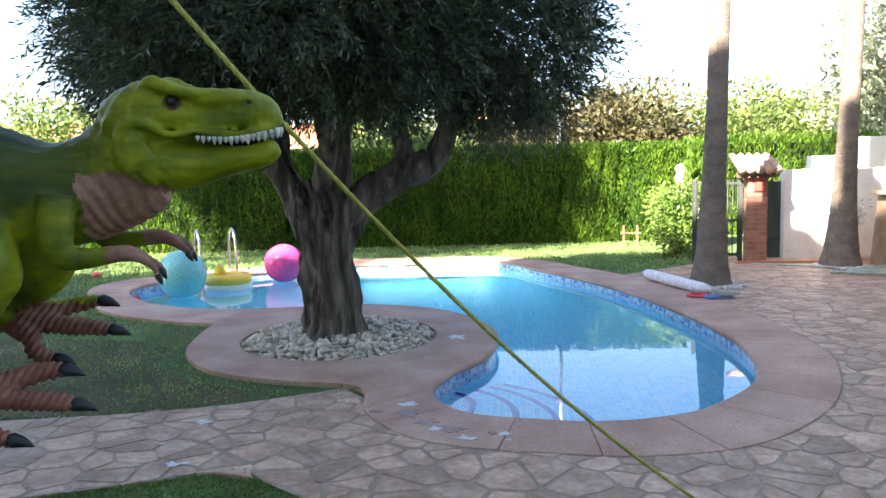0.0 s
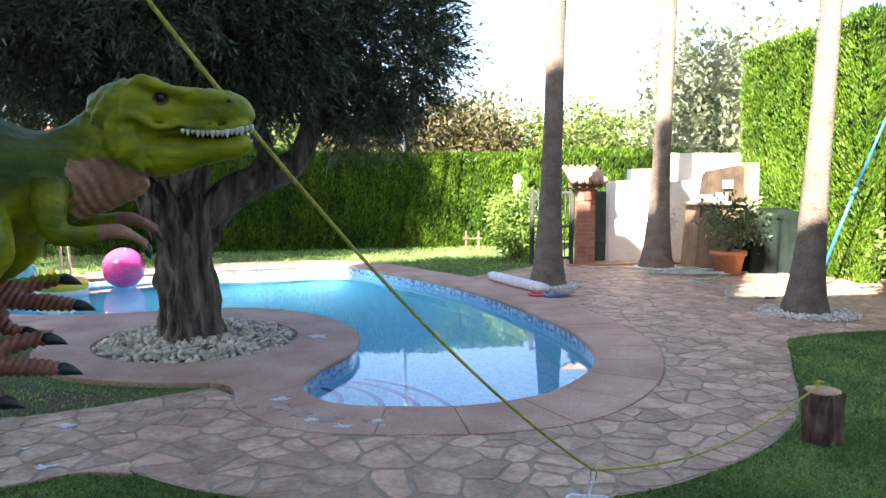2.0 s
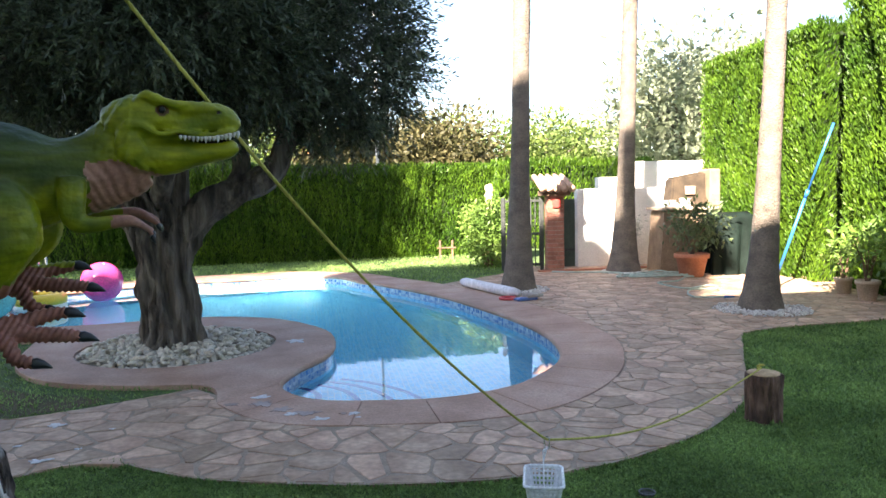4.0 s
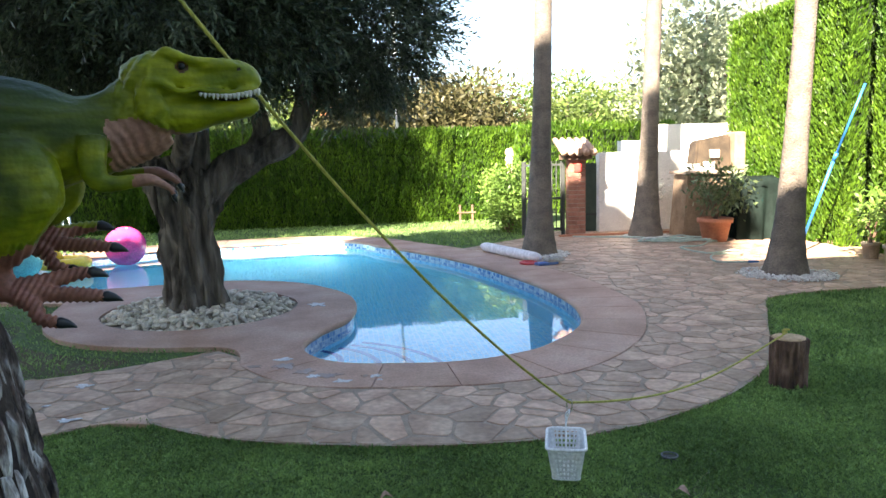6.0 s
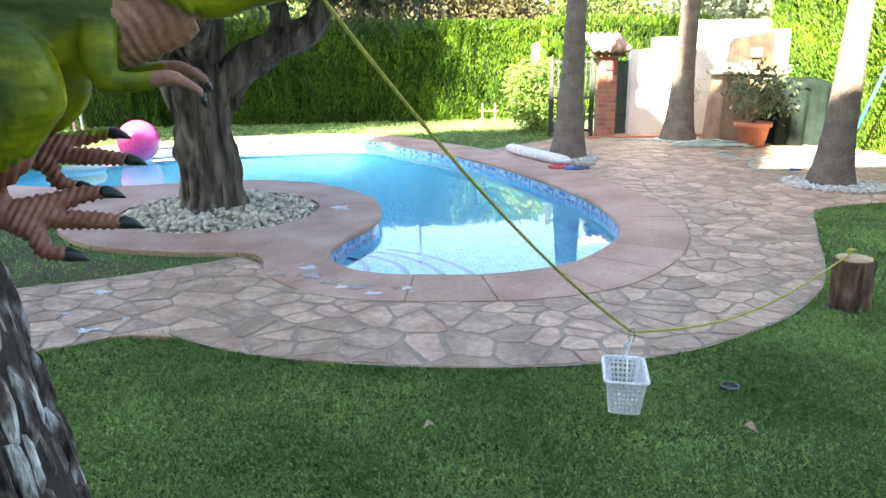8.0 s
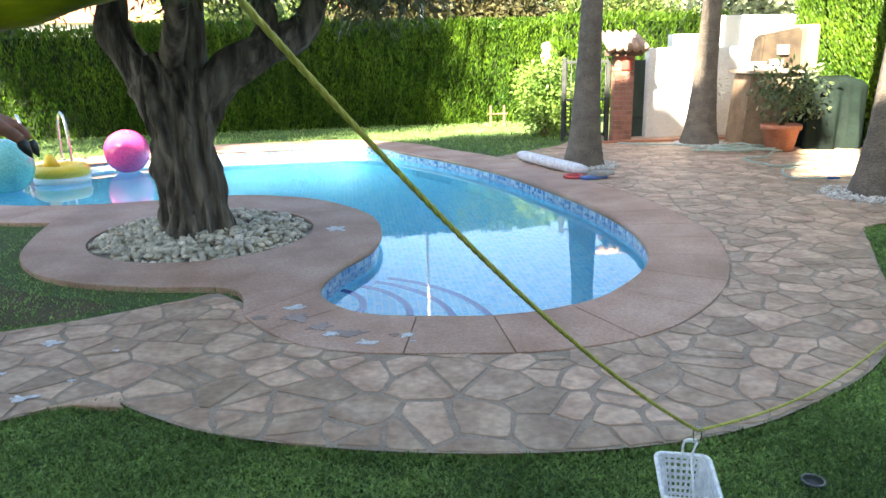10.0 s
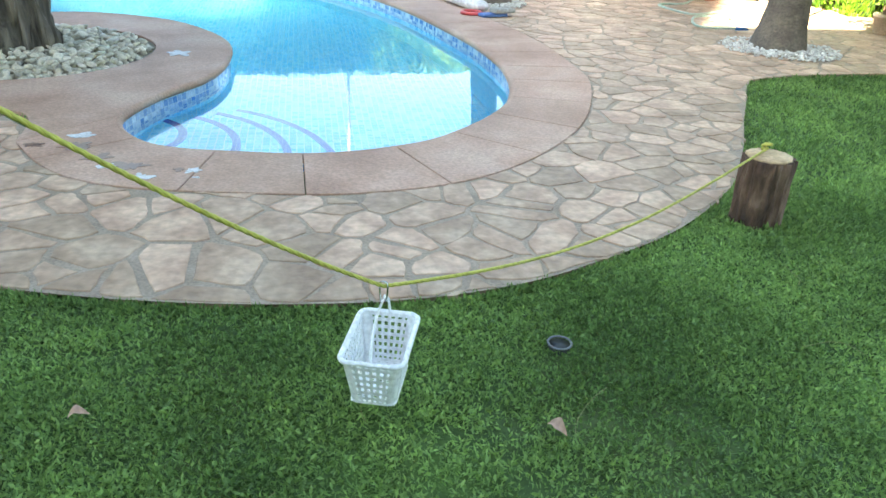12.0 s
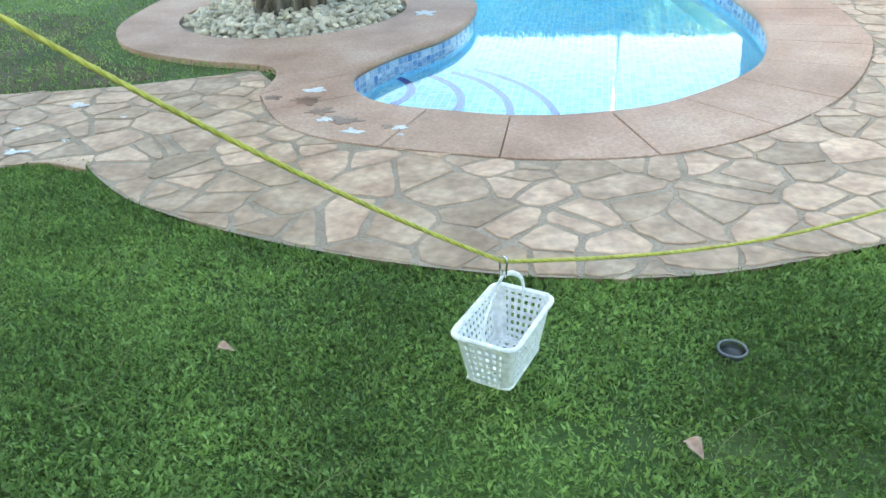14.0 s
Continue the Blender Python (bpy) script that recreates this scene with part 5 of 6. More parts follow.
def chain(bm, rows, n=20):
    """A body part from rings: stations of x, z, half height, half width and side offset, in millimetres of the toy."""
    rings = []
    for i, (x, y, h, w, s) in enumerate(rows):
        a, b = rows[max(i - 1, 0)], rows[min(i + 1, len(rows) - 1)]
        d = (loc(b[0], b[1], b[4]) - loc(a[0], a[1], a[4])).normalized()
        across = Vector((0, 1, 0)) - d * d.y
        across.normalize()
        upv = across.cross(d)
        rings.append([bm.verts.new(loc(x, y, s) + across * w * PX * math.cos(2 * math.pi * k / n) + upv * h * PX * math.sin(2 * math.pi * k / n)) for k in range(n)])
    for p, q in zip(rings, rings[1:]):
        for k in range(n):
            bm.faces.new((p[k], p[(k + 1) % n], q[(k + 1) % n], q[k]))
    bm.faces.new(rings[0][::-1])
    bm.faces.new(rings[-1])


def soft(rows, per=4):
    return [tuple(q) for q in (smooth_rows(rows, per))]


def smooth_rows(rows, per):
    out = []
    for i in range(len(rows) - 1):
        a, b, c, d = (np.array(rows[max(0, min(len(rows) - 1, i + k))], float) for k in (-1, 0, 1, 2))
        for k in range(per):
            t = k / per
            out.append(0.5 * (2 * b + (c - a) * t + (2 * a - 5 * b + 4 * c - d) * t * t + (3 * b - a - 3 * c + d) * t ** 3))
    out.append(np.array(rows[-1], float))
    return out


bm = bmesh.new()
# tail, trunk and neck
chain(bm, soft([(-560, 330, 10, 10, 60), (-420, 300, 26, 24, 50), (-280, 258, 58, 48, 25), (-140, 222, 108, 78, 5), (-30, 212, 124, 92, 0), (60, 206, 106, 84, 0), (125, 202, 80, 70, 0), (168, 194, 76, 56, 0), (204, 180, 76, 46, 0), (238, 160, 78, 42, 0), (266, 142, 66, 40, 0), (290, 138, 54, 36, 0)]))
# skull with its high brow, sunken muzzle sides and blunt snout
chain(bm, soft([(222, 112, 34, 32, 0), (244, 98, 46, 44, 0), (270, 88, 50, 49, 0), (296, 80, 46, 48, 0), (322, 82, 38, 42, 0), (352, 84, 31, 33, 0), (384, 82, 33, 30, 0), (412, 80, 33, 29, 0), (434, 84, 29, 27, 0), (449, 92, 20, 21, 0), (458, 98, 10, 11, 0)]))
# lower jaw
chain(bm, soft([(252, 138, 36, 38, 0), (285, 152, 40, 43, 0), (325, 155, 36, 38, 0), (370, 148, 27, 31, 0), (412, 142, 22, 27, 0), (438, 136, 20, 21, 0), (451, 133, 14, 13, 0), (457, 131, 7, 6, 0)]))
for s in (-1, 1):
    # jaw muscle behind the cheek, and the fold running back from the mouth
    chain(bm, soft([(262, 96, 8, 6, s * 41), (257, 114, 20, 9, s * 43), (262, 140, 27, 11, s * 44), (274, 164, 20, 10, s * 40), (290, 178, 8, 6, s * 34)]), 14)
    chain(bm, soft([(250, 112, 5, 4, s * 46), (258, 98, 7, 5, s * 48), (276, 94, 7, 5, s * 50), (296, 104, 6, 5, s * 49), (318, 111, 6, 5, s * 45), (340, 106, 6, 5, s * 39), (352, 104, 4, 4, s * 36)]), 10)
    # raised ridge over the muzzle
    chain(bm, soft([(350, 70, 7, 5, s * 29), (372, 62, 8, 6, s * 27), (398, 60, 9, 7, s * 24), (420, 66, 10, 8, s * 21), (436, 76, 8, 7, s * 18)]), 10)
    # lip over the teeth
    chain(bm, soft([(340, 104, 5, 5, s * 37), (365, 108, 6, 5, s * 34), (395, 110, 6, 5, s * 31), (420, 108, 6, 5, s * 29), (440, 103, 6, 5, s * 25), (454, 99, 5, 5, s * 12)]), 10)
for s in (-1, 1):
    chain(bm, soft([(272, 52, 8, 7, s * 30), (288, 40, 11, 10, s * 35), (304, 44, 11, 11, s * 40), (322, 50, 9, 10, s * 42), (345, 54, 9, 9, s * 34), (372, 54, 8, 9, s * 22), (405, 54, 7, 8, s * 14), (430, 62, 7, 7, s * 10)]), 10)
    chain(bm, soft([(158, 196, 28, 20, s * 58), (160, 226, 26, 20, s * 70), (160, 256, 24, 19, s * 75), (172, 277, 20, 16, s * 75), (200, 280, 15, 13, s * 73), (232, 275, 13, 11, s * 71), (258, 274, 12, 11, s * 69), (278, 283, 8, 7, s * 65), (297, 296, 6, 6, s * 62)]), 12)
    chain(bm, soft([(245, 274, 8, 7, s * 74), (272, 278, 7, 6, s * 80), (290, 288, 6, 5, s * 82), (298, 300, 4, 4, s * 82)]), 10)
    dx, dy = (0, 0) if s < 0 else (-10, -62)
    chain(bm, soft([(-10, 215, 70, 36, s * 66), (15, 275, 96, 50, s * 82), (16, 330, 88, 48, s * 88), (15 + dx, 385 + dy * 0.4, 42, 34, s * 84), (-8 + dx, 425 + dy, 26, 24, s * 80), (-4 + dx, 462 + dy, 24, 22, s * 82), (10 + dx, 480 + dy, 22, 24, s * 82)]), 16)
    for ex, ey, sd in ((166, 492, -6), (92, 528, 34), (138, 452, -40)):
        chain(bm, soft([(4 + dx, 474 + dy, 20, 18, s * 82), (50 + (ex - 92) * 0.3 + dx, 474 + (ey - 474) * 0.45 + dy, 16, 15, s * 82 - sd * 0.6), (ex - 30 + dx, 474 + (ey - 474) * 0.8 + dy, 14, 13, s * 82 - sd), (ex + dx, ey + dy, 11, 11, s * 82 - sd)]), 12)
raw = bpy.data.meshes.new("raw")
bm.to_mesh(raw)
bm.free()
tmp = new("tmp", raw)
md = tmp.modifiers.new("remesh", "REMESH")
md.mode, md.voxel_size = "VOXEL", 0.0034
sm = tmp.modifiers.new("smooth", "SMOOTH")
sm.factor, sm.iterations = 0.5, 4
bpy.context.view_layer.update()
body = bpy.data.meshes.new_from_object(tmp.evaluated_get(bpy.context.evaluated_depsgraph_get()))
bpy.data.objects.remove(tmp)
# skin relief: scales, wrinkled throat, ringed toes
normals_ = [q.normal.copy() for q in body.vertices]
places_ = [q.co.copy() for q in body.vertices]
moved = []
for nrm, co in zip(normals_, places_):
    px, py = co.x / PX + 457, 110 - co.z / PX
    h = 0.0006 * noise.noise(co * 190) + 0.0008 * noise.noise(co * 70)
    if 175 < px < 310 and 160 < py < 275 and abs(co.y) < 56 * PX:
        h += 0.0011 * math.sin((px * 0.9 - py * 0.5) * 0.36 + 5.0 * noise.noise(co * 17))
    if py > 380 and px > 15:
        h += 0.0019 * math.sin(px * 0.55 + 0.25 * py)
    if 196 < px < 262 and py < 165:
        # knobbly folds down the back of the neck
        h += 0.0040 * abs(math.sin((px * 0.75 + py * 0.45) * 0.17 + 1.5 * noise.noise(co * 22))) * (0.5 + abs(noise.noise(co * 95)))
    if 300 < px < 445 and py < 62:
        h += 0.0030 * max(0.0, noise.noise(Vector((co.x * 85, co.y * 60, 3.0))))
    if 330 < px < 412 and 68 < py < 98:
        h -= 0.0045 * math.exp(-((px - 368) / 26) ** 2 - ((py - 82) / 11) ** 2)
    eye_gap = math.hypot(px - 318, (py - 66) * 1.2)
    h -= 0.003 * math.exp(-(eye_gap / 11) ** 2)
    h -= 0.005 * math.exp(-(math.hypot(px - 421, (py - 66) * 1.5) / 5) ** 2)
    if px < 215 and py < 200:
        h += 0.0030 * noise.noise(Vector((co.x * 10, co.y * 30, co.z * 62)))
    if px < 120 and py > 190:
        h += 0.0022 * noise.noise(Vector((co.x * 34, co.y * 30, co.z * 34)))
    moved.extend(co + nrm * h)
body.vertices.foreach_set("co", moved)
body.update()
M_D_BODY = mat("toy_body", (0.012, 0.032, 0.004), (0.10, 0.13, 0.007), 6, 0.42, 0.0, 60, spec=0.32, stretch=(0.3, 1, 1.9), c3=(0.035, 0.065, 0.005))
# the paint turns lime along the flanks and over the head
N_, L_ = M_D_BODY.node_tree.nodes, M_D_BODY.node_tree.links
tc_ = N_.new("ShaderNodeTexCoord")
sep_ = N_.new("ShaderNodeSeparateXYZ")
L_.new(tc_.outputs["Object"], sep_.inputs[0])


def ramp_of(socket, lo, hi):
    m_ = N_.new("ShaderNodeMapRange")
    m_.interpolation_type = "SMOOTHSTEP"
    m_.inputs["From Min"].default_value, m_.inputs["From Max"].default_value = lo, hi
    L_.new(socket, m_.inputs["Value"])
    return m_.outputs[0]


vor_ = N_.new("ShaderNodeTexVoronoi")
vor_.inputs["Scale"].default_value = 130.0
L_.new(tc_.outputs["Object"], vor_.inputs["Vector"])
bmp_ = N_.new("ShaderNodeBump")
bmp_.inputs["Strength"].default_value, bmp_.inputs["Distance"].default_value = 0.3, 0.0025
bmp_.invert = True
L_.new(vor_.outputs["Distance"], bmp_.inputs["Height"])
L_.new(bmp_.outputs[0], N_["Principled BSDF"].inputs["Normal"])
hsv_ = [q for q in N_ if q.bl_idname == "ShaderNodeHueSaturation"][0]
first_ = hsv_.inputs["Color"].links[0].from_socket
blot_ = N_.new("ShaderNodeTexNoise")
blot_.inputs["Scale"].default_value, blot_.inputs["Detail"].default_value = 16.0, 3.0
L_.new(tc_.outputs["Object"], blot_.inputs["Vector"])
lime_ = N_.new("ShaderNodeValToRGB")
lime_.color_ramp.elements[0].position, lime_.color_ramp.elements[1].position = 0.32, 0.66
lime_.color_ramp.elements[0].color, lime_.color_ramp.elements[1].color = (0.12, 0.165, 0.005, 1), (0.35, 0.36, 0.008, 1)
L_.new(blot_.outputs["Fac"], lime_.inputs[0])
head_ = ramp_of(sep_.outputs["X"], -0.30, -0.20)
flank_ = ramp_of(sep_.outputs["Z"], -0.05, -0.12)
half_ = N_.new("ShaderNodeMath")
half_.operation = "MULTIPLY"
wide_ = N_.new("ShaderNodeTexNoise")
wide_.inputs["Scale"].default_value, wide_.inputs["Detail"].default_value = 6.5, 2.0
L_.new(tc_.outputs["Object"], wide_.inputs["Vector"])
L_.new(ramp_of(wide_.outputs["Fac"], 0.40, 0.62), half_.inputs[1])
L_.new(flank_, half_.inputs[0])
most_ = N_.new("ShaderNodeMath")
most_.operation = "MAXIMUM"
L_.new(head_, most_.inputs[0])
L_.new(half_.outputs[0], most_.inputs[1])
mix_ = N_.new("ShaderNodeMix")
mix_.data_type = "RGBA"
L_.new(most_.outputs[0], mix_.inputs["Factor"])
L_.new(first_, mix_.inputs["A"])
L_.new(lime_.outputs[0], mix_.inputs["B"])
L_.new(mix_.outputs["Result"], hsv_.inputs["Color"])
M_D_PINK = mat("toy_throat", (0.30, 0.13, 0.085), (0.42, 0.22, 0.15), 14, 0.5, 0.4, 120, dist=0.002)
M_D_FOOT = mat("toy_foot", (0.22, 0.075, 0.05), (0.34, 0.14, 0.095), 18, 0.5, 0.4, 120, dist=0.002)
M_D_CLAW = mat("toy_claw", (0.012, 0.014, 0.016), (0.03, 0.034, 0.038), 20, 0.3, 0.1)
M_D_TOOTH = mat("toy_tooth", (0.62, 0.58, 0.50), (0.74, 0.72, 0.66), 30, 0.35, 0.0)
M_D_MOUTH = mat("toy_mouth", (0.02, 0.008, 0.006), (0.045, 0.016, 0.012), 20, 0.4, 0.1)
M_D_SOCKET = mat("toy_eye_socket", (0.10, 0.045, 0.015), (0.17, 0.09, 0.02), 40, 0.4, 0.0)
for m in (M_D_BODY, M_D_PINK, M_D_FOOT, M_D_MOUTH, M_D_SOCKET):
    body.materials.append(m)
for p in body.polygons:
    c = p.center
    px, py, sd = c.x / PX + 457, 110 - c.z / PX, abs(c.y) / PX
    wob = 9 * noise.noise(c * 34) + 6 * noise.noise(c * 110)
    k = 0
    if py + wob > 388 + max(0, 40 - px) * 0.6:
        k = 2
    elif px > 228 + wob and py > 262 and sd > 40:
        k = 1
    elif 184 < px + wob < 318 and py + wob > 168 + max(0, px - 240) * 0.3 and sd < 58 and py < 300:
        k = 1
    u = (px - 345) / 108
    lip = 110 + 14 * math.sin(min(max(u, 0), 1) * math.pi * 0.85) - 9 * u
    if -0.02 < u < 1.1 and lip - 2 < py < lip + 8 and sd > 8:
        k = 3
    if math.hypot(px - 318, (py - 66) * 1.2) < 12 and sd > 20:
        k = 4
    if math.hypot(px - 421, (py - 66) * 1.5) < 4.5:
        k = 3
    p.material_index = k
    p.use_smooth = True
dino = new("toy_dinosaur", body)
dino.matrix_world = pose(-0.214, 1.213, 1.522, 5, 1.5, 6) @ Matrix.Scale(1.235, 4)
tagged(dino, "green and lime rubber toy dinosaur propped against the pine", "toy dinosaur")


def spike(name, p, d, length, r, material, n=8, bendv=Vector((0, 0, 0))):
    d = Vector(d).normalized()
    pts = [p + d * length * u + bendv * u * u for u in (-0.15, 0.15, 0.5, 0.8, 1.0)]
    return tube(name, pts, [r * w for w in (0.8, 1.0, 0.75, 0.4, 0.08)], material, dino, n)


# teeth along the jaw, claws on fingers and toes, eyes
for s in (-1, 1):
    for k in range(15):
        u = k / 14
        w = 39 - 11 * u if u < 0.85 else 29.6 - 115 * (u - 0.85)
        spike("tooth", loc(350 + 106 * u, 113 + 6 * math.sin(u * math.pi) - 10 * u, s * w), (0.06, 0.05 * s, -1), (7 + 5 * u ** 0.6 + 2.0 * math.sin(k * 2.3)) * PX, (3.4 + 1.5 * u) * PX, M_D_TOOTH)
    dx, dy = (0, 0) if s < 0 else (-10, -62)
    for ex, ey, sd in ((166, 492, -6), (92, 528, 34), (138, 452, -40)):
        spike("claw", loc(ex + dx, ey + dy, s * 82 - sd), (1, 0, -0.05), 32 * PX, 11 * PX, M_D_CLAW, 10, Vector((0, 0, -9 * PX)))
    spike("claw", loc(296, 298, s * 62), (0.5, 0, -1), 16 * PX, 6 * PX, M_D_CLAW)
    spike("claw", loc(298, 302, s * 82), (0.4, 0, -1), 15 * PX, 5.5 * PX, M_D_CLAW)
    for name, rad, material, push in (("eye", 6.5, M_D_CLAW, -4.5),):
        bm = bmesh.new()
        bmesh.ops.create_uvsphere(bm, u_segments=14, v_segments=10, radius=rad * PX, matrix=Matrix.Translation(loc(318, 65, s * (46 + push))))
        part(name, bm, material, dino, smooth=True)

# ---- pebbles ----
def pebbles(name, spots, label, material=M_PEBBLE, seed=1):
    """Rounded stones, each turned and flattened in its own way, as one heap."""
    rng = np.random.default_rng(seed)
    bm = bmesh.new()
    bmesh.ops.create_icosphere(bm, subdivisions=2, radius=1.0)
    base = np.array([q.co for q in bm.verts])
    tri = np.array([[q.index for q in f.verts] for f in bm.faces])
    bm.free()
    V, F = [], []
    for i, (x, y, z, r) in enumerate(spots):
        sc = np.array([rng.uniform(0.8, 1.35), rng.uniform(0.65, 1.0), rng.uniform(0.45, 0.72)]) * r
        bend = 1 + 0.16 * np.sin(base @ rng.normal(size=3) * 2.2 + rng.uniform(0, 6))[:, None]
        e = Euler((rng.normal(0, 0.3), rng.normal(0, 0.3), rng.uniform(0, 6.3))).to_matrix()
        V.append((base * bend * sc) @ np.array(e).T + (x, y, z))
        F.append(tri + i * len(base))
    ob = link_mesh(name, np.concatenate(V).tolist(), np.concatenate(F).tolist(), material, None, True)
    return tagged(ob, label, "pebbles", kind="stuff")


rng = np.random.default_rng(5)
spots = []
for layer, (count, z) in enumerate(((900, 0.0), (620, 0.028), (260, 0.05))):
    for k in range(count):
        r = math.sqrt(rng.uniform(0.0, 1)) * (0.85 - 0.05 * layer)
        a = rng.uniform(0, 2 * math.pi)
        if r > 0.2:
            spots.append((TREE_XY[0] + r * math.cos(a), TREE_XY[1] + 1.02 * r * math.sin(a), z - 0.01 + 0.03 * (1 - r), rng.uniform(0.019, 0.038)))
pebbles("pebble_bed", spots, "rounded cream pebbles round the olive trunk", seed=5)
disc = [Vector((TREE_XY[0] + 0.9 * math.cos(a), TREE_XY[1] + 0.92 * math.sin(a))) for a in np.linspace(0, 2 * math.pi, 48, endpoint=False)]
v, f = fill([disc], -0.012)
tagged(link_mesh("floor_bed", v, f, M_BED), "gravelly soil under the pebbles", "soil", kind="structure")
M_GRAVEL = mat("white_gravel", (0.52, 0.50, 0.45), (0.68, 0.66, 0.62), 9, 0.7, 0.1, 80, rnd=0.2)
for x, y, r0, r1, seed in ((4.88, 6.74, 0.27, 0.52, 6), (2.79, 9.22, 0.22, 0.42, 7), (5.06, 10.85, 0.26, 0.38, 8)):
    rng = np.random.default_rng(seed)
    spots = [(x + q * math.cos(a), y + q * math.sin(a), 0.012 + h, s) for q, a, h, s in zip(rng.uniform(r0 - 0.1, r1, 900), rng.uniform(0, 6.283, 900), rng.uniform(0, 0.02, 900), rng.uniform(0.009, 0.018, 900))]
    pebbles("gravel", spots, "white gravel ring round a palm trunk", M_GRAVEL, seed)

# ---- grass ----
def grass(name, area, count, size, label, seed, lean=0.9, width=0.11, zones=(), holes=()):
    rng = np.random.default_rng(seed)
    x0, y0, x1, y1 = area
    P = np.stack([rng.uniform(x0, x1, count), rng.uniform(y0, y1, count)], 1)
    keep = ~inside_many(P, PAVED) & ~inside_many(P, OUTER)
    for hx, hy, hr in holes:
        keep &= (P[:, 0] - hx) ** 2 + (P[:, 1] - hy) ** 2 > hr * hr
    for a, b, c, d in zones:
        keep &= ~((P[:, 0] > a) & (P[:, 0] < c) & (P[:, 1] > b) & (P[:, 1] < d))
    patch = np.array([noise.noise(Vector((p[0] * 1.3, p[1] * 1.3, seed))) for p in P])
    clump = np.array([noise.noise(Vector((p[0] * 9.0, p[1] * 9.0, seed + 4))) for p in P])
    keep &= rng.random(len(P)) < 0.8 + 0.5 * patch + 0.5 * clump
    P = P[keep]
    m = len(P)
    c = np.concatenate([P, rng.uniform(-0.032, -0.012, (m, 1))], 1)
    d = np.stack([rng.normal(0, lean, m), rng.normal(0, lean, m), np.abs(rng.normal(0.75, 0.3, m)) + 0.2], 1)
    s = size * rng.uniform(0.55, 1.25, m)
    ob = cloud(name, c, d, s, s * width * rng.uniform(0.7, 1.4, m), M_BLADE, None, 0.2, seed)
    return tagged(ob, label, "grass", kind="stuff")


HOLES = ((1.427, 2.408, 0.042), (2.565, 3.245, 0.1), (-0.84, 0.95, 0.3))
grass("grass", (-2.2, 0.9, 4.2, 3.6), 740000, 0.019, "short thick green lawn grass", 1, 1.1, 0.34, holes=HOLES)
grass("grass", (2.4, 3.0, 6.6, 6.2), 120000, 0.034, "short thick green lawn grass", 2, 0.9, 0.3)
grass("grass", (-5.5, -0.5, -2.2, 3.4), 30000, 0.055, "short thick green lawn grass", 3, 0.9, 0.16)
# longer blades leaning over the path's edge
rng = np.random.default_rng(8)
rim_ = np.array([(q.x, q.y) for q in even([Vector((q[0], q[1])) for q in PAVED], 0.004)])
rim_ = np.repeat(rim_[(rim_[:, 1] < 4.2) & (rim_[:, 0] > -2.2) & (rim_[:, 0] < 3.6)], 9, 0)
rim_ = rim_ + rng.uniform(-0.035, 0.035, rim_.shape)
rim_ = rim_[~inside_many(rim_, PAVED) & ~inside_many(rim_, OUTER)]
rim_ = rim_[rng.random(len(rim_)) < np.array([0.72 + 0.6 * noise.noise(Vector((q[0] * 4, q[1] * 4, 2))) for q in rim_])]
m_ = len(rim_)
tagged(cloud("grass", np.concatenate([rim_, np.full((m_, 1), -0.022)], 1), np.stack([rng.normal(0, 0.8, m_), rng.normal(0.15, 0.8, m_), rng.uniform(0.5, 1.3, m_)], 1),
             rng.uniform(0.022, 0.042, m_), rng.uniform(0.005, 0.010, m_), M_BLADE, None, 0.2, 9), "ragged grass fringe along the stone path", "grass", kind="stuff")
dry = smooth_line([(-6.5, 4.1), (-4.0, 4.2), (-2.4, 4.35), (-1.5, 4.75), (-2.1, 5.1), (-2.6, 5.6), (-2.9, 6.3), (-4.2, 6.6), (-6.2, 6.2)], 5, True)
v, f = fill([[Vector((q[0], q[1])) for q in dry]], -0.025)
tagged(link_mesh("ground_worn", v, f, M_DRY), "worn brownish patch of lawn beside the tree", "lawn", kind="structure")
grass("grass", (-7.0, 3.3, -0.7, 9.0), 60000, 0.034, "short thin lawn grass in the tree's shade", 4, 0.9, 0.22)
grass("grass", (-12.0, 8.0, 4.2, 15.6), 80000, 0.065, "short lawn grass before the hedge", 5, 0.7, 0.2)
grass("grass", (-2.2, -2.4, 4.2, 0.9), 60000, 0.034, "short thick green lawn grass", 7, 0.9, 0.28, holes=HOLES)
grass("grass", (4.2, 0.5, 6.6, 3.4), 20000, 0.055, "short thick green lawn grass", 6, 0.9, 0.16)

# ---- crazy paving ----
def clip(poly, px, py, nx, ny):
    out = []
    for a, b in zip(poly, poly[1:] + poly[:1]):
        da, db = (a[0] - px) * nx + (a[1] - py) * ny, (b[0] - px) * nx + (b[1] - py) * ny
        if da <= 0:
            out.append(a)
        if da * db < 0:
            t = da / (da - db)
            out.append((a[0] + (b[0] - a[0]) * t, a[1] + (b[1] - a[1]) * t))
    return out


rng = np.random.default_rng(33)
seeds = []
step_ = 0.187
for i in range(-42, 38):
    for j in range(10, 88):
        x, y = (i + 0.5 * (j % 2)) * step_ * 1.22 + rng.uniform(-0.15, 0.15), j * step_ * 0.80 + rng.uniform(-0.10, 0.10)
        if rng.random() > 0.14:
            seeds.append((x, y))
seeds = np.array(seeds)
inn = inside_many(seeds, PAVED)
edge = np.array([q[:2] for q in even([Vector((q[0], q[1])) for q in PAVED], 0.03)])
palms_at = ((4.88, 6.74, 0.42), (2.79, 9.22, 0.36), (5.06, 10.85, 0.34))
far_v, far_f, near_count = [], [], 0
paving = tagged(empty("pavement_path", 0, 0, 0), "crazy paving of irregular pinkish stones with grey joints", "paving", kind="structure")
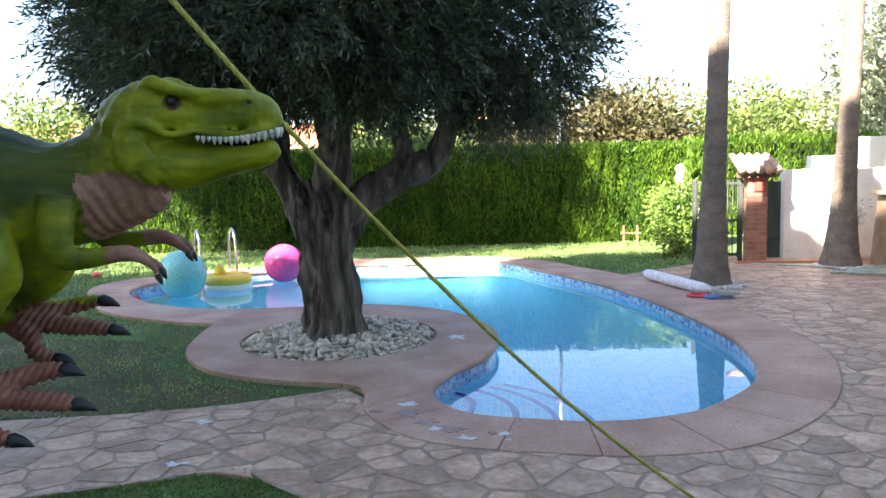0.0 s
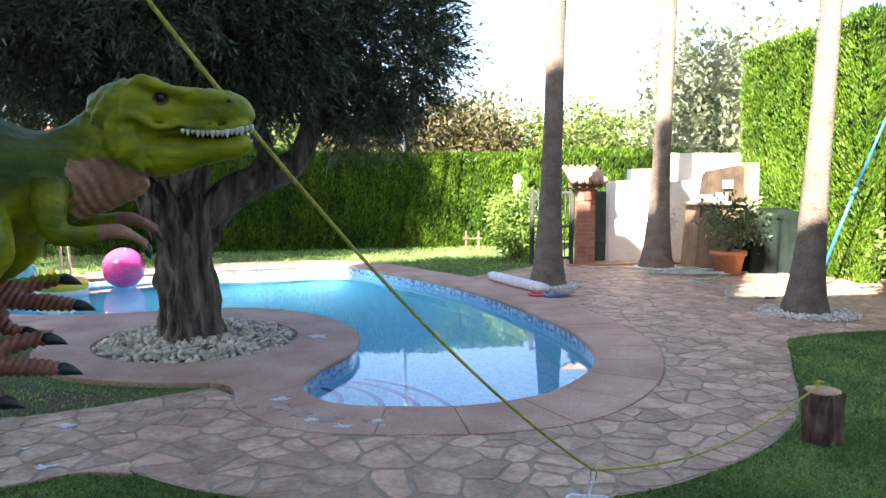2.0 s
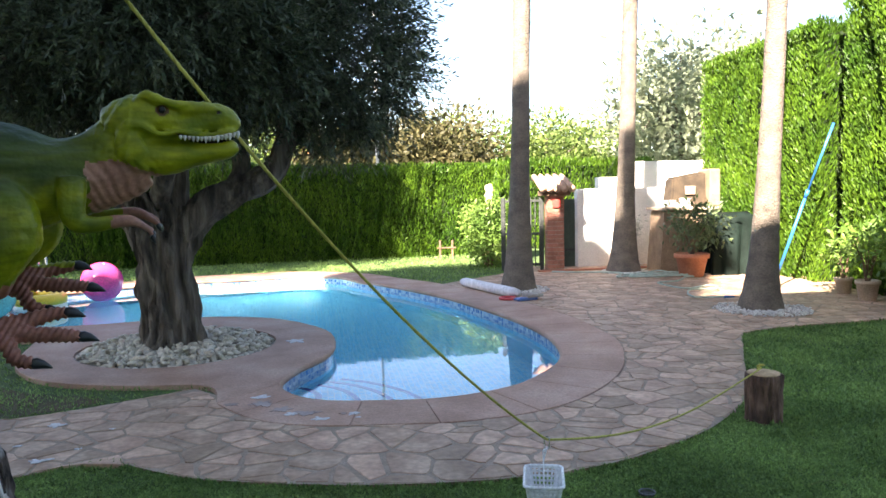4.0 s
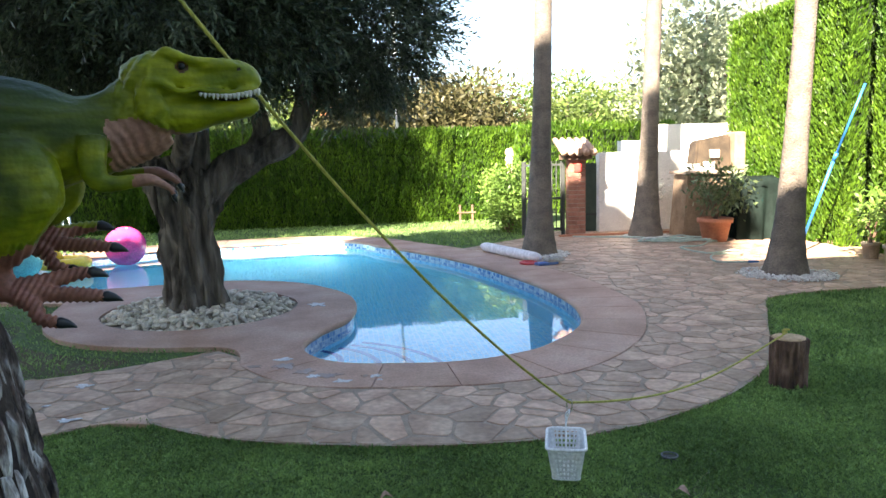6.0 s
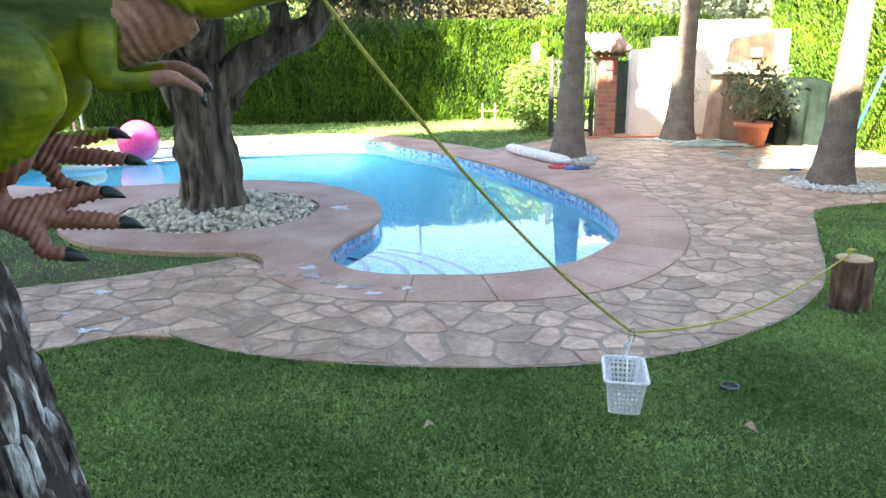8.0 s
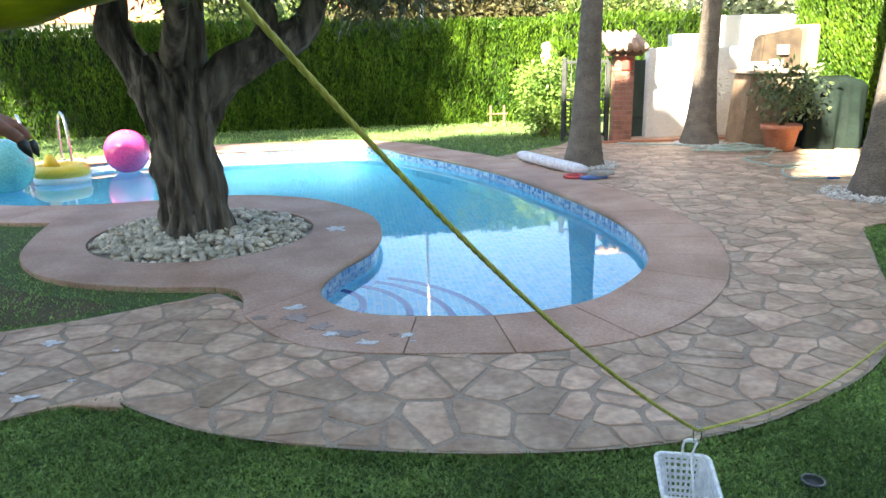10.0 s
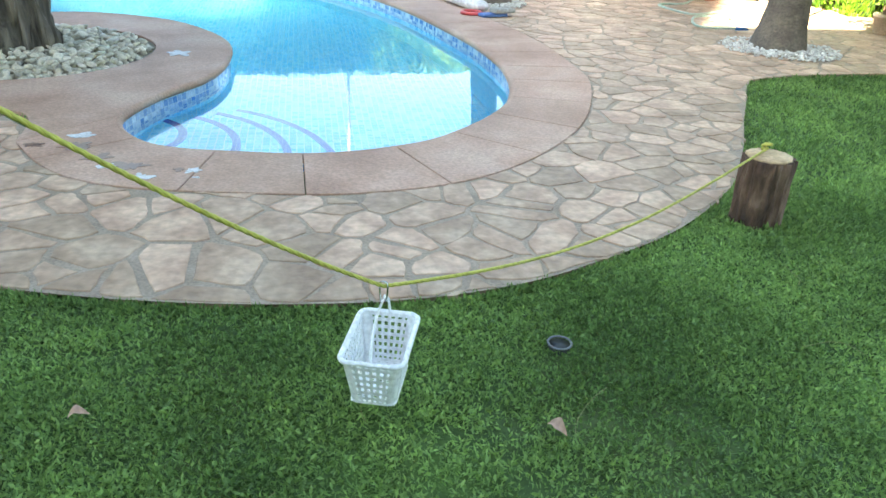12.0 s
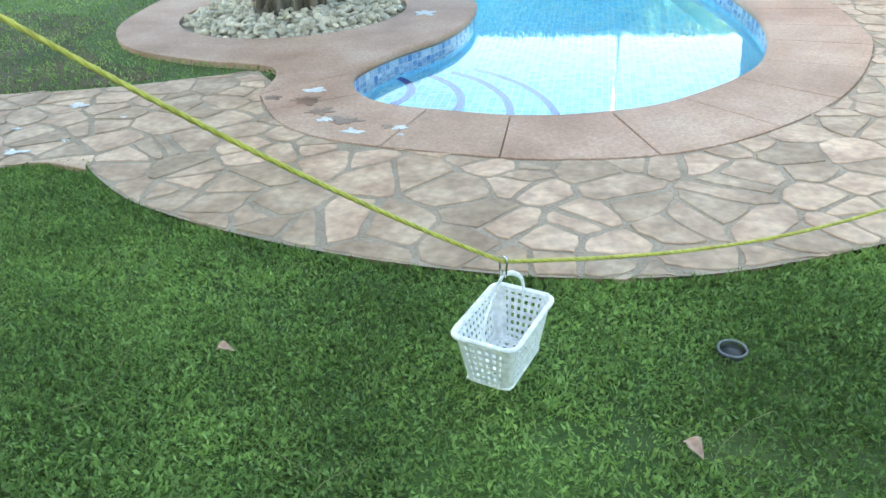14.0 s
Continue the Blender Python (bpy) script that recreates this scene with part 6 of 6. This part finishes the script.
gapto = np.array([((edge - q) ** 2).sum(1).min() for q in seeds])
order = [i for i in range(len(seeds)) if inn[i] or gapto[i] < 0.09]
order.sort(key=lambda i: (seeds[i][0] - 0.9) ** 2 * 0.5 + (seeds[i][1] - 2.7) ** 2)
for i in order:
    sx, sy = seeds[i]
    if any((sx - a) ** 2 + (sy - b) ** 2 < c * c for a, b, c in palms_at):
        continue
    near = np.argsort(((seeds - seeds[i]) ** 2).sum(1))[1:18]
    poly = [(sx - 0.5, sy - 0.5), (sx + 0.5, sy - 0.5), (sx + 0.5, sy + 0.5), (sx - 0.5, sy + 0.5)]
    for k in near:
        qx, qy = seeds[k]
        poly = clip(poly, (sx + qx) / 2, (sy + qy) / 2, qx - sx, qy - sy)
    if len(poly) < 3:
        continue
    fine = []
    for a, b in zip(poly, poly[1:] + poly[:1]):
        m = 3 if math.hypot(a[0] - b[0], a[1] - b[1]) > 0.1 else 2
        for k in range(m):
            fine.append(Vector((a[0] + (b[0] - a[0]) * k / m, a[1] + (b[1] - a[1]) * k / m)))
    P = np.array([tuple(q) for q in fine])
    ok = inside_many(P, PAVED)
    if not ok.any():
        continue
    for k in range(len(fine)):
        if not ok[k]:
            e = edge[((edge - P[k]) ** 2).sum(1).argmin()]
            fine[k] = Vector((float(e[0]), float(e[1])))
    clean = [q for k, q in enumerate(fine) if (q - fine[k - 1]).length > 0.012]
    if len(clean) < 4 or area2(clean) < 0.006:
        continue
    gap = inset(clean, rng.uniform(0.005, 0.014))
    if area2(gap) < 0.004:
        continue
    wob = [q + Vector((rng.uniform(-0.009, 0.009), rng.uniform(-0.009, 0.009))) for q in gap]
    # corners worn round
    wob = [(wob[k - 1] + wob[k] * 10 + wob[(k + 1) % len(wob)]) / 12 for k in range(len(wob))]
    top = 0.0058 + rng.uniform(-0.0015, 0.002)
    v, f = slab_data(wob, -0.02, top, 0.003)
    tilt = rng.normal(0, 0.003, 2)
    cxy = sum(wob, Vector((0, 0))) / len(wob)
    v = [Vector((q.x, q.y, q.z + (q.x - cxy.x) * tilt[0] + (q.y - cxy.y) * tilt[1])) for q in v]
    if near_count < 290:
        link_mesh("stone", v, f, M_STONE, paving)
        near_count += 1
    else:
        far_f += [tuple(k + len(far_v) for k in q) for q in f]
        far_v += v
tagged(link_mesh("far_stones", far_v, far_f, M_STONE, paving), kind="stuff")
